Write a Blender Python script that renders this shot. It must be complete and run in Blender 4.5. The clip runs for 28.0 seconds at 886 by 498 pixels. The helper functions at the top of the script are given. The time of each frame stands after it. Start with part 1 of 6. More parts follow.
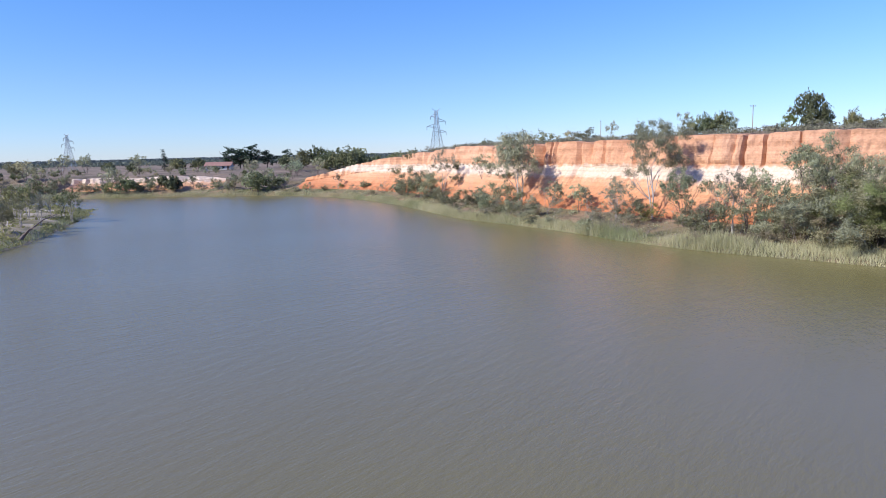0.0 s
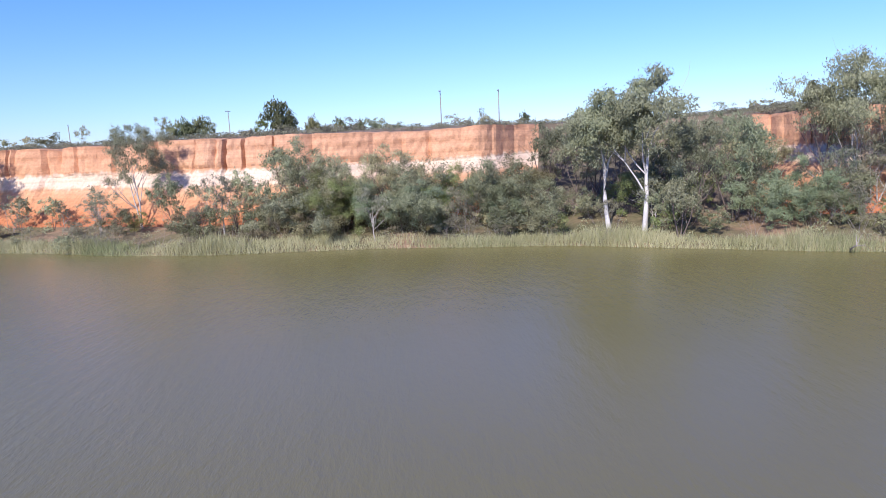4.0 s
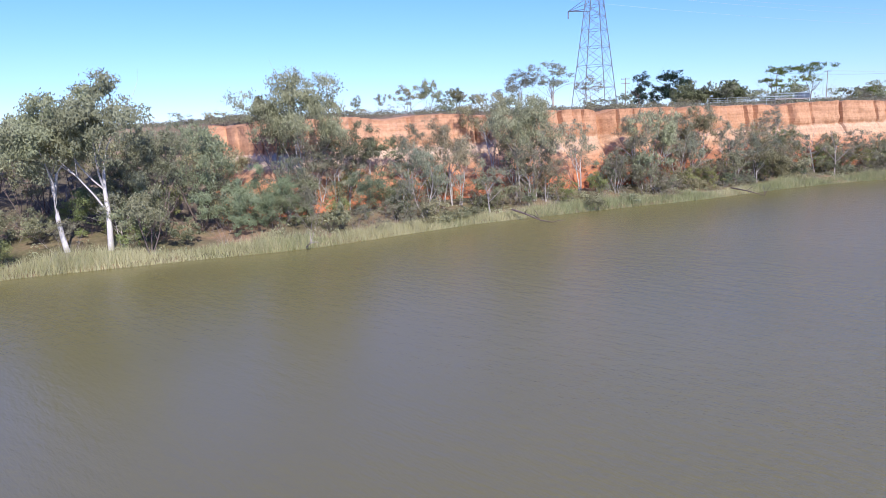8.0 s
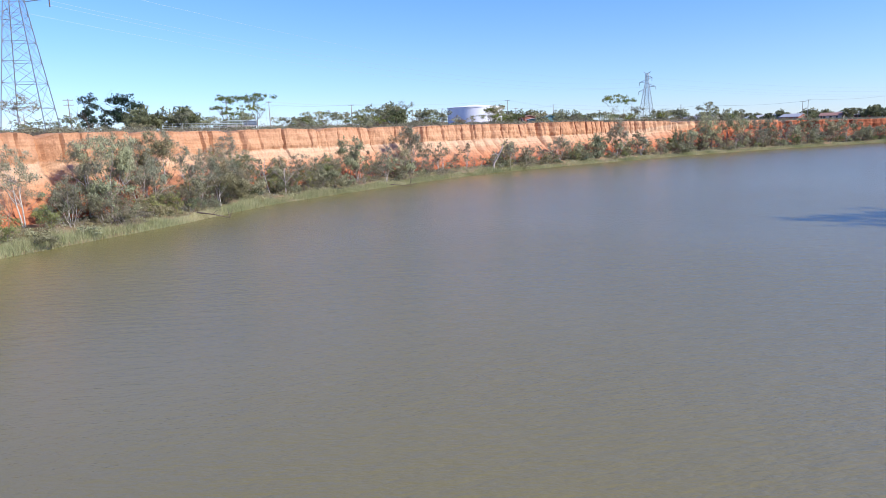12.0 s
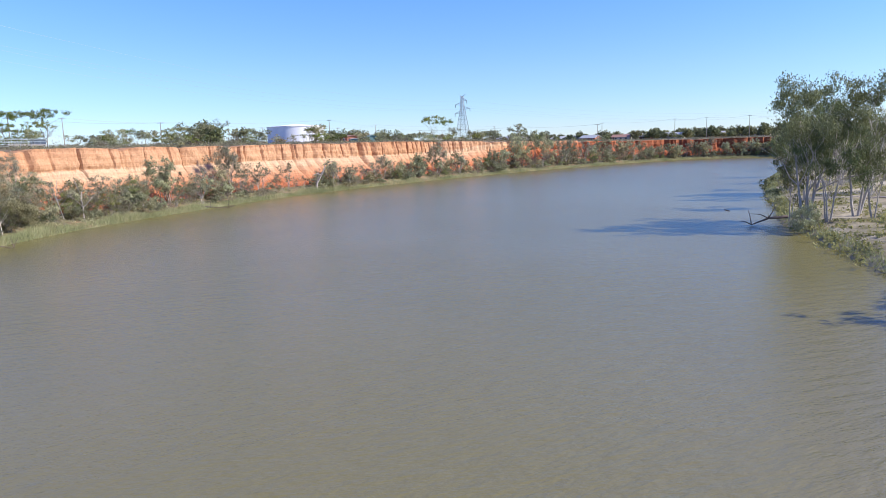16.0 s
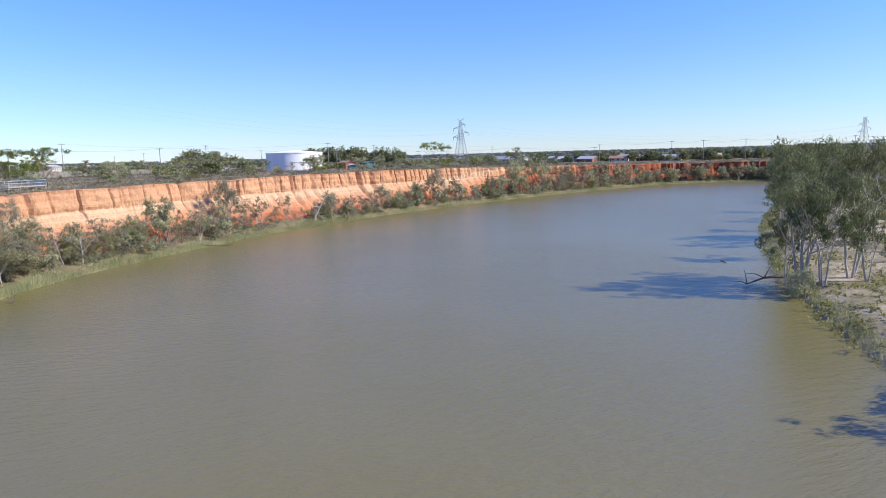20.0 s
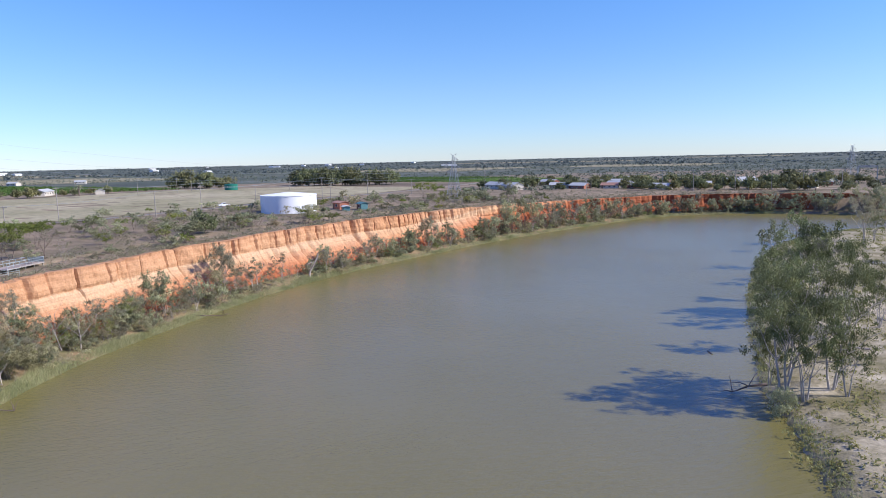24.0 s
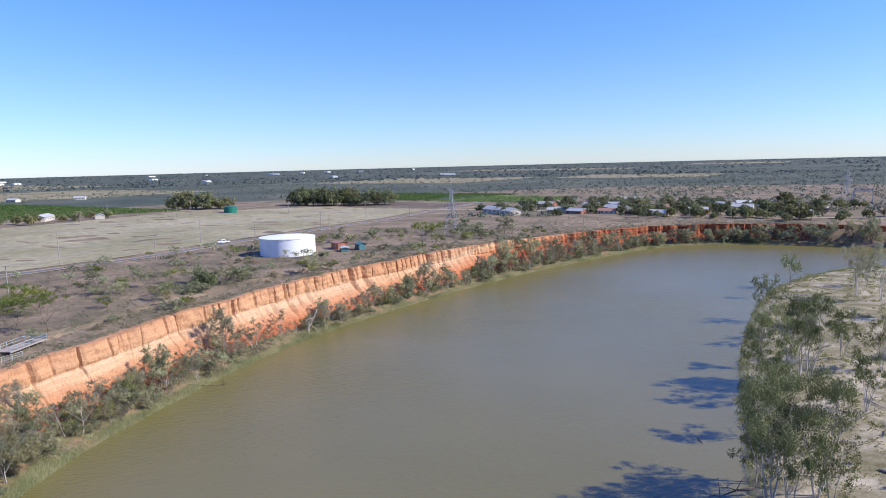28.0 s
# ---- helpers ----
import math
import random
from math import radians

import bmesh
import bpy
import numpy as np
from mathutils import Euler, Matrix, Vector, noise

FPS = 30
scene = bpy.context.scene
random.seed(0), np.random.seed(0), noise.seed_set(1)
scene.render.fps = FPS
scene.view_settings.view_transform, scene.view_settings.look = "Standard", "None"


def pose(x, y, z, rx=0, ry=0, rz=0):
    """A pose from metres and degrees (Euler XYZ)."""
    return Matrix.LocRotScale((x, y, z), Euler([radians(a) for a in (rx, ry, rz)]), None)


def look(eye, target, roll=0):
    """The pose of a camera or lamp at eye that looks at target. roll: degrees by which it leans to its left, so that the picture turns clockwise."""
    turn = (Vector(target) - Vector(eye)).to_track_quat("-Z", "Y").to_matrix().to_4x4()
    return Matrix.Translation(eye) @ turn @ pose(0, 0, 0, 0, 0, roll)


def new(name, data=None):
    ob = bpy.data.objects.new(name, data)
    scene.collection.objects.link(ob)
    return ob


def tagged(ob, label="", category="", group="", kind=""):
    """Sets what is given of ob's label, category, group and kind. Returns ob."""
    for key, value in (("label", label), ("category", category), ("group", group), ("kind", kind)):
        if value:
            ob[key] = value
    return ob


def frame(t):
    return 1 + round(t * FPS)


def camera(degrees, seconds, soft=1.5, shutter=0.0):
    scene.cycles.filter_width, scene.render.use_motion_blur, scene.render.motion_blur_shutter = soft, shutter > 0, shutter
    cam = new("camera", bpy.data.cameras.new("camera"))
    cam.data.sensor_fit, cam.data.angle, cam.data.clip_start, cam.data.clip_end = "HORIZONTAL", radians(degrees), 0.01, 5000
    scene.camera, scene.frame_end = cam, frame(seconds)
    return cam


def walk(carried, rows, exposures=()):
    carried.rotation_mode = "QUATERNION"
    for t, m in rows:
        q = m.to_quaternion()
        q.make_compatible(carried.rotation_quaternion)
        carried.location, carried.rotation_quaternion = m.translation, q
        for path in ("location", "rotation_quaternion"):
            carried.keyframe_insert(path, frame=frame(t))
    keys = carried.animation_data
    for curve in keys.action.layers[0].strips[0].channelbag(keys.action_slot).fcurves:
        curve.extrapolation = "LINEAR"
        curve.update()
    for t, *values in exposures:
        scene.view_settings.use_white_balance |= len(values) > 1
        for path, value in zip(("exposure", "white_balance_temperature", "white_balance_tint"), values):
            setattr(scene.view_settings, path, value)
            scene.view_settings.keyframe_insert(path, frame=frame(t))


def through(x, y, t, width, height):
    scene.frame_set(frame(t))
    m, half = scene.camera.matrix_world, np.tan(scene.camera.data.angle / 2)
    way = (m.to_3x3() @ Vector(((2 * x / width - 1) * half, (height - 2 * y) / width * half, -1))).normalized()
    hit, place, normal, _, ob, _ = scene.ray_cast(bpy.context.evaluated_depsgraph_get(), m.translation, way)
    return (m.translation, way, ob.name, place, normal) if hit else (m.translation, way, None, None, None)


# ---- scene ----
cam = camera(68.04, 28.0, soft=0.65)
# seconds, place of the eye, then its yaw, pitch and roll in degrees
PATH = [
    (0.0, -0.00, 0.00, 11.58, -0.00, -8.32, -1.37),
    (0.5, -0.03, 0.08, 11.57, -3.79, -8.40, -1.54),
    (1.0, -0.04, 0.28, 11.62, -9.43, -8.59, -1.74),
    (1.5, -0.04, 0.50, 11.65, -16.30, -8.79, -2.00),
    (2.0, 0.01, 0.70, 11.65, -22.18, -8.98, -2.19),
    (2.5, 0.11, 0.75, 11.65, -27.07, -9.12, -2.30),
    (4.5, 0.43, 0.24, 11.67, -47.86, -9.70, -2.68),
    (5.0, 0.59, 0.23, 11.68, -53.67, -9.96, -2.64),
    (5.5, 0.86, 0.28, 11.66, -59.76, -10.12, -2.70),
    (6.0, 1.19, 0.31, 11.60, -66.02, -10.32, -2.74),
    (6.5, 1.45, 0.33, 11.59, -72.38, -10.46, -2.70),
    (7.0, 1.54, 0.39, 11.63, -77.92, -10.54, -2.60),
    (7.5, 1.65, 0.46, 11.62, -82.51, -10.58, -2.51),
    (8.0, 1.77, 0.53, 11.62, -86.30, -10.55, -2.43),
    (8.5, 1.96, 0.52, 11.62, -90.08, -10.52, -2.34),
    (9.0, 2.19, 0.52, 11.61, -93.99, -10.46, -2.31),
    (9.5, 2.36, 0.53, 11.61, -98.90, -10.43, -2.21),
    (10.0, 2.61, 0.41, 11.58, -104.62, -10.39, -2.07),
    (10.5, 2.79, 0.24, 11.60, -111.38, -10.35, -2.18),
    (11.0, 2.93, 0.06, 11.62, -118.65, -10.35, -2.10),
    (11.5, 3.11, -0.14, 11.63, -124.82, -10.28, -2.07),
    (12.0, 3.32, -0.39, 11.62, -130.53, -10.17, -2.01),
    (12.5, 3.48, -0.59, 11.62, -135.02, -10.03, -1.97),
    (13.0, 3.60, -0.76, 11.63, -138.29, -9.90, -1.96),
    (13.5, 3.72, -0.92, 11.64, -140.90, -9.77, -1.93),
    (15.5, 2.65, -0.78, 11.67, -146.15, -9.17, -2.01),
    (16.0, 2.76, -0.75, 11.70, -145.64, -9.03, -1.88),
    (16.5, 2.84, -0.72, 12.00, -145.49, -8.91, -1.83),
    (17.0, 2.82, -0.74, 12.43, -145.61, -8.79, -1.81),
    (17.5, 2.86, -0.80, 12.95, -145.71, -8.67, -1.76),
    (18.0, 2.89, -0.84, 13.52, -145.79, -8.54, -1.76),
    (18.5, 2.90, -0.86, 14.20, -145.83, -8.41, -1.64),
    (19.0, 2.92, -0.87, 15.11, -145.88, -8.32, -1.61),
    (19.5, 2.86, -0.98, 16.36, -145.87, -8.24, -1.56),
    (20.0, 2.91, -1.12, 17.90, -145.90, -8.15, -1.51),
    (20.5, 2.97, -1.20, 19.60, -146.00, -8.09, -1.52),
    (21.0, 2.99, -1.19, 21.36, -146.15, -8.04, -1.47),
    (21.5, 2.91, -1.10, 23.12, -146.24, -7.99, -1.38),
    (23.5, 2.72, -1.02, 30.24, -146.54, -7.74, -1.32),
    (24.0, 2.64, -1.03, 32.10, -146.56, -7.75, -1.35),
    (24.5, 2.58, -1.04, 33.93, -146.60, -7.73, -1.38),
    (25.0, 2.51, -1.03, 35.72, -146.64, -7.67, -1.39),
    (25.5, 2.43, -1.04, 37.50, -146.67, -7.65, -1.41),
    (26.0, 2.32, -1.05, 39.34, -146.68, -7.62, -1.48),
    (26.5, 2.21, -1.03, 41.22, -146.71, -7.57, -1.46),
    (27.0, 2.01, -1.03, 43.06, -146.72, -7.53, -1.45),
    (27.5, 1.77, -1.12, 44.91, -146.67, -7.48, -1.42),
    (28.0, 1.61, -1.24, 46.73, -146.64, -7.43, -1.44),
]


def aim(x, y, z, yaw, pitch, roll):
    a, b = radians(yaw), radians(pitch)
    return look((x, y, z), (x - 10 * math.sin(a) * math.cos(b), y + 10 * math.cos(a) * math.cos(b), z + 10 * math.sin(b)), roll)


walk(cam, [(t, aim(*row)) for t, *row in PATH],
     exposures=((0, 0.29, 6100, 13), (5, 0.33, 6000, 17), (8, 0.38, 6050, 17), (11, 0.44, 6200, 14), (13, 0.48, 6450, 11), (16, 0.52, 6550, 10),
                (18, 0.49, 6550, 10), (21, 0.40, 6500, 10), (25, 0.36, 6450, 10), (28, 0.36, 6450, 10)))

# ---- light ----
SUN_AZ = math.atan2(-0.41, -0.91)      # towards the sun, in the plan
SUN_EL = radians(37)
world = bpy.data.worlds.new("world")
scene.world = world
world.use_nodes = True
wn = world.node_tree
sky = wn.nodes.new("ShaderNodeTexSky")
sky.sky_type, sky.sun_disc = "NISHITA", False
sky.sun_elevation = SUN_EL
sky.sun_rotation = math.pi / 2 - SUN_AZ
sky.air_density, sky.dust_density, sky.ozone_density = 1.0, 0.0, 6.0
geo_w = wn.nodes.new("ShaderNodeTexCoord")
sep_w = wn.nodes.new("ShaderNodeSeparateXYZ")
wn.links.new(geo_w.outputs["Generated"], sep_w.inputs[0])
warm = wn.nodes.new("ShaderNodeValToRGB")
warm.color_ramp.elements[0].position, warm.color_ramp.elements[0].color = 0.0, (0.76, 0.87, 1.18, 1)
warm.color_ramp.elements.remove(warm.color_ramp.elements[1])
haze = warm.color_ramp.elements.new(0.1)
haze.color = (0.82, 0.91, 1.13, 1)
upper = warm.color_ramp.elements.new(0.22)
upper.color = (0.74, 0.96, 1.27, 1)
top = warm.color_ramp.elements.new(1.0)
top.color = (0.42, 0.72, 1.60, 1)
mid = warm.color_ramp.elements.new(0.35)
mid.color = (0.64, 0.88, 1.52, 1)
wn.links.new(sep_w.outputs[2], warm.inputs[0])
tint = wn.nodes.new("ShaderNodeMix")
tint.data_type, tint.blend_type = "RGBA", "MULTIPLY"
tint.inputs[0].default_value = 1.0
wn.links.new(sky.outputs[0], tint.inputs[6])
wn.links.new(warm.outputs[0], tint.inputs[7])
wn.links.new(tint.outputs[2], wn.nodes["Background"].inputs[0])
wn.nodes["Background"].inputs[1].default_value = 0.116
sun = new("sun", bpy.data.lights.new("sun", "SUN"))
sun.data.energy, sun.data.angle, sun.data.color = 5.0, radians(0.53), (1.0, 0.95, 0.87)
sun.matrix_world = look((0, 0, 60), (-math.cos(SUN_AZ) * math.cos(SUN_EL), -math.sin(SUN_AZ) * math.cos(SUN_EL), 60 - math.sin(SUN_EL)))
scene.view_settings.exposure = 0.36


# ---- materials ----
def ramp(nt, fac, stops, interp="LINEAR"):
    n = nt.nodes.new("ShaderNodeValToRGB")
    n.color_ramp.interpolation = interp
    while len(n.color_ramp.elements) < len(stops):
        n.color_ramp.elements.new(0.5)
    for e, (p, c) in zip(n.color_ramp.elements, stops):
        e.position, e.color = p, (*c, 1)
    nt.links.new(fac, n.inputs[0])
    return n.outputs[0]


def noise_out(nt, scale, detail=4.0, rough=0.6, vec=None, stretch=None):
    n = nt.nodes.new("ShaderNodeTexNoise")
    n.inputs["Scale"].default_value, n.inputs["Detail"].default_value, n.inputs["Roughness"].default_value = scale, detail, rough
    if vec is None:
        vec = nt.nodes.new("ShaderNodeNewGeometry").outputs["Position"]
    if stretch:
        mp = nt.nodes.new("ShaderNodeMapping")
        mp.inputs["Scale"].default_value = stretch
        nt.links.new(vec, mp.inputs[0])
        vec = mp.outputs[0]
    nt.links.new(vec, n.inputs["Vector"])
    return n.outputs[0]


def mix(nt, a, b, fac, kind="MIX"):
    n = nt.nodes.new("ShaderNodeMix")
    n.data_type, n.blend_type = "RGBA", kind
    for sock, val in ((n.inputs[0], fac), (n.inputs[6], a), (n.inputs[7], b)):
        if isinstance(val, (int, float)):
            sock.default_value = val
        elif isinstance(val, tuple):
            sock.default_value = (*val, 1)
        else:
            nt.links.new(val, sock)
    return n.outputs[2]


def maths(nt, op, a, b=0.0, c=0.0):
    n = nt.nodes.new("ShaderNodeMath")
    n.operation = op
    for sock, val in zip(n.inputs, (a, b, c)):
        if isinstance(val, (int, float)):
            sock.default_value = val
        else:
            nt.links.new(val, sock)
    return n.outputs[0]


def bump(nt, height, strength, distance, bsdf):
    n = nt.nodes.new("ShaderNodeBump")
    n.inputs["Strength"].default_value, n.inputs["Distance"].default_value = strength, distance
    nt.links.new(height, n.inputs["Height"])
    nt.links.new(n.outputs[0], bsdf.inputs["Normal"])


def material(name, rough=0.9, metal=0.0):
    m = bpy.data.materials.new(name)
    m.use_nodes = True
    b = m.node_tree.nodes["Principled BSDF"]
    b.inputs["Roughness"].default_value, b.inputs["Metallic"].default_value = rough, metal
    b.inputs["Specular IOR Level"].default_value = 0.25
    return m, m.node_tree, b


def plain(name, colour, rough=0.7, metal=0.0, vary=0.25, scale=2.0, bumps=0.0):
    """A surface of one colour with blotches of two sizes, and a little change from piece to piece."""
    m, nt, b = material(name, rough, metal)
    lo = tuple(c * (1 - vary) for c in colour)
    hi = tuple(min(1, c * (1 + vary)) for c in colour)
    n1, n2 = noise_out(nt, scale), noise_out(nt, scale * 9, 2)
    f = maths(nt, "MULTIPLY_ADD", n2, 0.4, maths(nt, "MULTIPLY", n1, 0.6))
    rnd = nt.nodes.new("ShaderNodeObjectInfo").outputs["Random"]
    f = maths(nt, "MULTIPLY_ADD", maths(nt, "SUBTRACT", rnd, 0.5), 0.15, f)
    nt.links.new(ramp(nt, f, ((0.3, lo), (0.7, hi))), b.inputs["Base Color"])
    if bumps:
        bump(nt, n2, bumps, 0.05, b)
    return m


def leaf_material(name, dark, light, through=0.34):
    m, nt, b = material(name, 0.65)
    geo = nt.nodes.new("ShaderNodeNewGeometry")
    rnd = nt.nodes.new("ShaderNodeObjectInfo").outputs["Random"]
    f = maths(nt, "MULTIPLY_ADD", rnd, 0.55, maths(nt, "MULTIPLY", geo.outputs["Random Per Island"], 0.45))
    f = maths(nt, "MULTIPLY_ADD", noise_out(nt, 0.5, 2, vec=geo.outputs["Position"]), 0.7, maths(nt, "SUBTRACT", f, 0.28))
    col = ramp(nt, f, ((0.12, dark), (1.05, light)))
    hue = maths(nt, "FRACT", maths(nt, "MULTIPLY", rnd, 7.31))
    col = mix(nt, col, ramp(nt, hue, ((0.0, (1.12, 1.0, 0.90)), (0.35, (0.76, 0.78, 0.80)), (0.65, (1.05, 1.05, 1.0)), (1.0, (0.82, 0.90, 0.86)))), 1.0, "MULTIPLY")
    nt.links.new(col, b.inputs["Base Color"])
    b.inputs["Specular IOR Level"].default_value = 0.2
    t = nt.nodes.new("ShaderNodeBsdfTranslucent")
    nt.links.new(col, t.inputs[0])
    s = nt.nodes.new("ShaderNodeMixShader")
    s.inputs[0].default_value = through
    nt.links.new(b.outputs[0], s.inputs[1])
    nt.links.new(t.outputs[0], s.inputs[2])
    nt.links.new(s.outputs[0], nt.nodes["Material Output"].inputs[0])
    return m


def reed_material(name, dark, light):
    """Blades that vary from one to the next and in beds some metres wide."""
    m, nt, b = material(name, 0.6)
    geo = nt.nodes.new("ShaderNodeNewGeometry")
    f = maths(nt, "MULTIPLY_ADD", noise_out(nt, 0.16, 3, vec=geo.outputs["Position"]), 0.9, maths(nt, "MULTIPLY_ADD", geo.outputs["Random Per Island"], 0.5, -0.25))
    col = ramp(nt, f, ((0.15, dark), (0.8, light)))
    nt.links.new(col, b.inputs["Base Color"])
    t = nt.nodes.new("ShaderNodeBsdfTranslucent")
    nt.links.new(col, t.inputs[0])
    s = nt.nodes.new("ShaderNodeMixShader")
    s.inputs[0].default_value = 0.35
    nt.links.new(b.outputs[0], s.inputs[1])
    nt.links.new(t.outputs[0], s.inputs[2])
    nt.links.new(s.outputs[0], nt.nodes["Material Output"].inputs[0])
    return m


def water_material():
    m, nt, b = material("river_water", 0.27)
    b.inputs["Specular IOR Level"].default_value = 1.0
    b.inputs["Specular Tint"].default_value = (1.0, 0.86, 1.85, 1)
    b.inputs["IOR"].default_value = 1.33
    n = noise_out(nt, 0.02, 3)
    nt.links.new(ramp(nt, n, ((0.3, (0.160, 0.138, 0.040)), (0.7, (0.182, 0.155, 0.048)))), b.inputs["Base Color"])
    turned = nt.nodes.new("ShaderNodeMapping")
    turned.inputs["Rotation"].default_value = (0, 0, radians(-50))
    nt.links.new(nt.nodes.new("ShaderNodeNewGeometry").outputs["Position"], turned.inputs[0])
    w1 = noise_out(nt, 0.9, 4, 0.6, turned.outputs[0], (0.5, 1.5, 1.0))
    w2 = noise_out(nt, 4.0, 3, 0.6, turned.outputs[0], (0.5, 1.5, 1.0))
    gust = ramp(nt, noise_out(nt, 0.012, 2), ((0.4, (0.35,) * 3), (0.65, (1,) * 3)))
    h = maths(nt, "MULTIPLY", maths(nt, "MULTIPLY_ADD", w2, 0.35, w1), gust)
    bump(nt, h, 0.9, 0.15, b)
    return m


def cliff_material():
    """Layered clay: orange on top, a pale band, deep red at the foot, with crack shade painted as dark upright lines.
    """
    m, nt, b = material("layered_clay", 0.95)
    geo = nt.nodes.new("ShaderNodeNewGeometry")
    pos = geo.outputs["Position"]
    z = nt.nodes.new("ShaderNodeSeparateXYZ")
    nt.links.new(pos, z.inputs[0])
    big = noise_out(nt, 0.035, 2, vec=pos)
    warp = noise_out(nt, 0.35, 4, vec=pos)
    zz = maths(nt, "ADD", z.outputs[2], maths(nt, "MULTIPLY_ADD", big, 1.7, maths(nt, "MULTIPLY_ADD", warp, 0.7, -1.2)))
    # the far bend's shade, put into the colour by sinking the layers to red
    bend_shade = nt.nodes.new("ShaderNodeMapRange")
    nt.links.new(z.outputs[1], bend_shade.inputs[0])
    for k, v in enumerate((-205.0, -320.0, 0.0, -8.5)):
        bend_shade.inputs[k + 1].default_value = v
    zz = maths(nt, "ADD", zz, bend_shade.outputs[0])
    low = nt.nodes.new("ShaderNodeMapRange")
    nt.links.new(z.outputs[0], low.inputs[0])
    for k, v in enumerate((-45.0, -75.0, 0.0, 2.9)):
        low.inputs[k + 1].default_value = v
    wash = noise_out(nt, 1.0, 3, 0.6, vec=pos, stretch=(0.9, 0.9, 0.10))
    zz = maths(nt, "ADD", maths(nt, "ADD", zz, low.outputs[0]), maths(nt, "MULTIPLY_ADD", wash, 1.7, -0.85))
    f = maths(nt, "DIVIDE", zz, 14.0)
    col = ramp(nt, f, ((0.08, (0.40, 0.15, 0.07)), (0.20, (0.54, 0.23, 0.105)), (0.40, (0.62, 0.335, 0.175)), (0.485, (0.65, 0.39, 0.23)),
                       (0.515, (0.70, 0.55, 0.41)), (0.630, (0.72, 0.60, 0.46)), (0.660, (0.62, 0.36, 0.21)), (0.80, (0.64, 0.37, 0.22)), (0.96, (0.57, 0.32, 0.19))))
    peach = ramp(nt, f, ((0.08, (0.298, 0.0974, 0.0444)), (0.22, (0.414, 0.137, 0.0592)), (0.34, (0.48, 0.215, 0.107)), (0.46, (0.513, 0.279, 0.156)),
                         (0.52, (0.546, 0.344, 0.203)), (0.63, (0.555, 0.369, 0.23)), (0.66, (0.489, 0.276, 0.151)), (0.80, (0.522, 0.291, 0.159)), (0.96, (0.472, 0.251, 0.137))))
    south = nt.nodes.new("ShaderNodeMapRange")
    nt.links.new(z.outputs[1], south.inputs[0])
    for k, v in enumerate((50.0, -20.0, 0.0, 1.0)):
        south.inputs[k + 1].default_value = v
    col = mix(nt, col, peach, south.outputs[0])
    hue = noise_out(nt, 0.018, 1, vec=pos)
    col = mix(nt, col, ramp(nt, hue, ((0.42, (0.96, 0.80, 0.66)), (0.58, (1.0, 1.0, 1.0)))), 0.45, "MULTIPLY")
    strata = noise_out(nt, 1.0, 3, 0.6, vec=pos, stretch=(0.05, 0.05, 2.6))
    col = mix(nt, col, ramp(nt, strata, ((0.40, (0.74, 0.66, 0.60)), (0.56, (1.06, 1.05, 1.04)))), 0.36, "MULTIPLY")
    # thin dark upright lines that paint the shade inside cracks
    crack_lines = noise_out(nt, 1.0, 4, 0.65, vec=pos, stretch=(2.6, 2.6, 0.16))
    col = mix(nt, col, ramp(nt, crack_lines, ((0.30, (0.50, 0.42, 0.37)), (0.345, (0.95, 0.93, 0.91)), (0.6, (1.05, 1.04, 1.02)))), 0.12, "MULTIPLY")
    fine = noise_out(nt, 2.6, 8, 0.75, vec=pos)
    col = mix(nt, col, ramp(nt, fine, ((0.34, (0.70,) * 3), (0.62, (1.14,) * 3))), 0.7, "MULTIPLY")
    nt.links.new(col, b.inputs["Base Color"])
    bump(nt, maths(nt, "MULTIPLY_ADD", crack_lines, 0.35, fine), 0.55, 0.25, b)
    return m


def ground_material(name, a, bcol, c, scale=0.05):
    m, nt, b = material(name, 0.95)
    n1, n2, n3 = noise_out(nt, scale, 6, 0.65), noise_out(nt, scale * 14, 5, 0.7), noise_out(nt, 4.0, 3)
    col = ramp(nt, n1, ((0.36, a), (0.5, bcol), (0.66, c)))
    col = mix(nt, col, ramp(nt, n2, ((0.3, (0.6, 0.6, 0.55)), (0.7, (1.25, 1.2, 1.15)))), 0.8, "MULTIPLY")
    nt.links.new(col, b.inputs["Base Color"])
    bump(nt, maths(nt, "ADD", n2, n3), 0.5, 0.15, b)
    return m


WATER = water_material()
CLIFF = cliff_material()
SCRUB = ground_material("scrub_soil", (0.135, 0.115, 0.074), (0.215, 0.166, 0.115), (0.31, 0.235, 0.165))
SAND = ground_material("pale_sandy_soil", (0.17, 0.15, 0.075), (0.29, 0.25, 0.165), (0.50, 0.435, 0.335), 0.13)
WOODPLAIN = ground_material("wooded_plain", (0.062, 0.074, 0.058), (0.088, 0.100, 0.078), (0.13, 0.132, 0.10), 0.006)
FIELD = ground_material("dry_field", (0.27, 0.245, 0.145), (0.33, 0.295, 0.19), (0.40, 0.35, 0.24), 0.015)
STEEL = plain("galvanised_steel", (0.34, 0.36, 0.38), 0.45, 0.7)
TANK = plain("white_tank_paint", (0.78, 0.78, 0.80), 0.5, 0, 0.06, 0.3)
GREEN_TANK = plain("green_tank_paint", (0.02, 0.16, 0.12), 0.5)
POLE = plain("grey_pole_timber", (0.30, 0.27, 0.24), 0.85, 0, 0.3)
WHITE_BARK = plain("white_gum_bark", (0.54, 0.50, 0.46), 0.75, 0, 0.35, 0.9, 0.2)
BARK = plain("pale_gum_bark", (0.44, 0.39, 0.34), 0.8, 0, 0.3, 1.2, 0.3)
DARK_BARK = plain("dark_rough_bark", (0.16, 0.12, 0.10), 0.9, 0, 0.35, 2.0, 0.5)
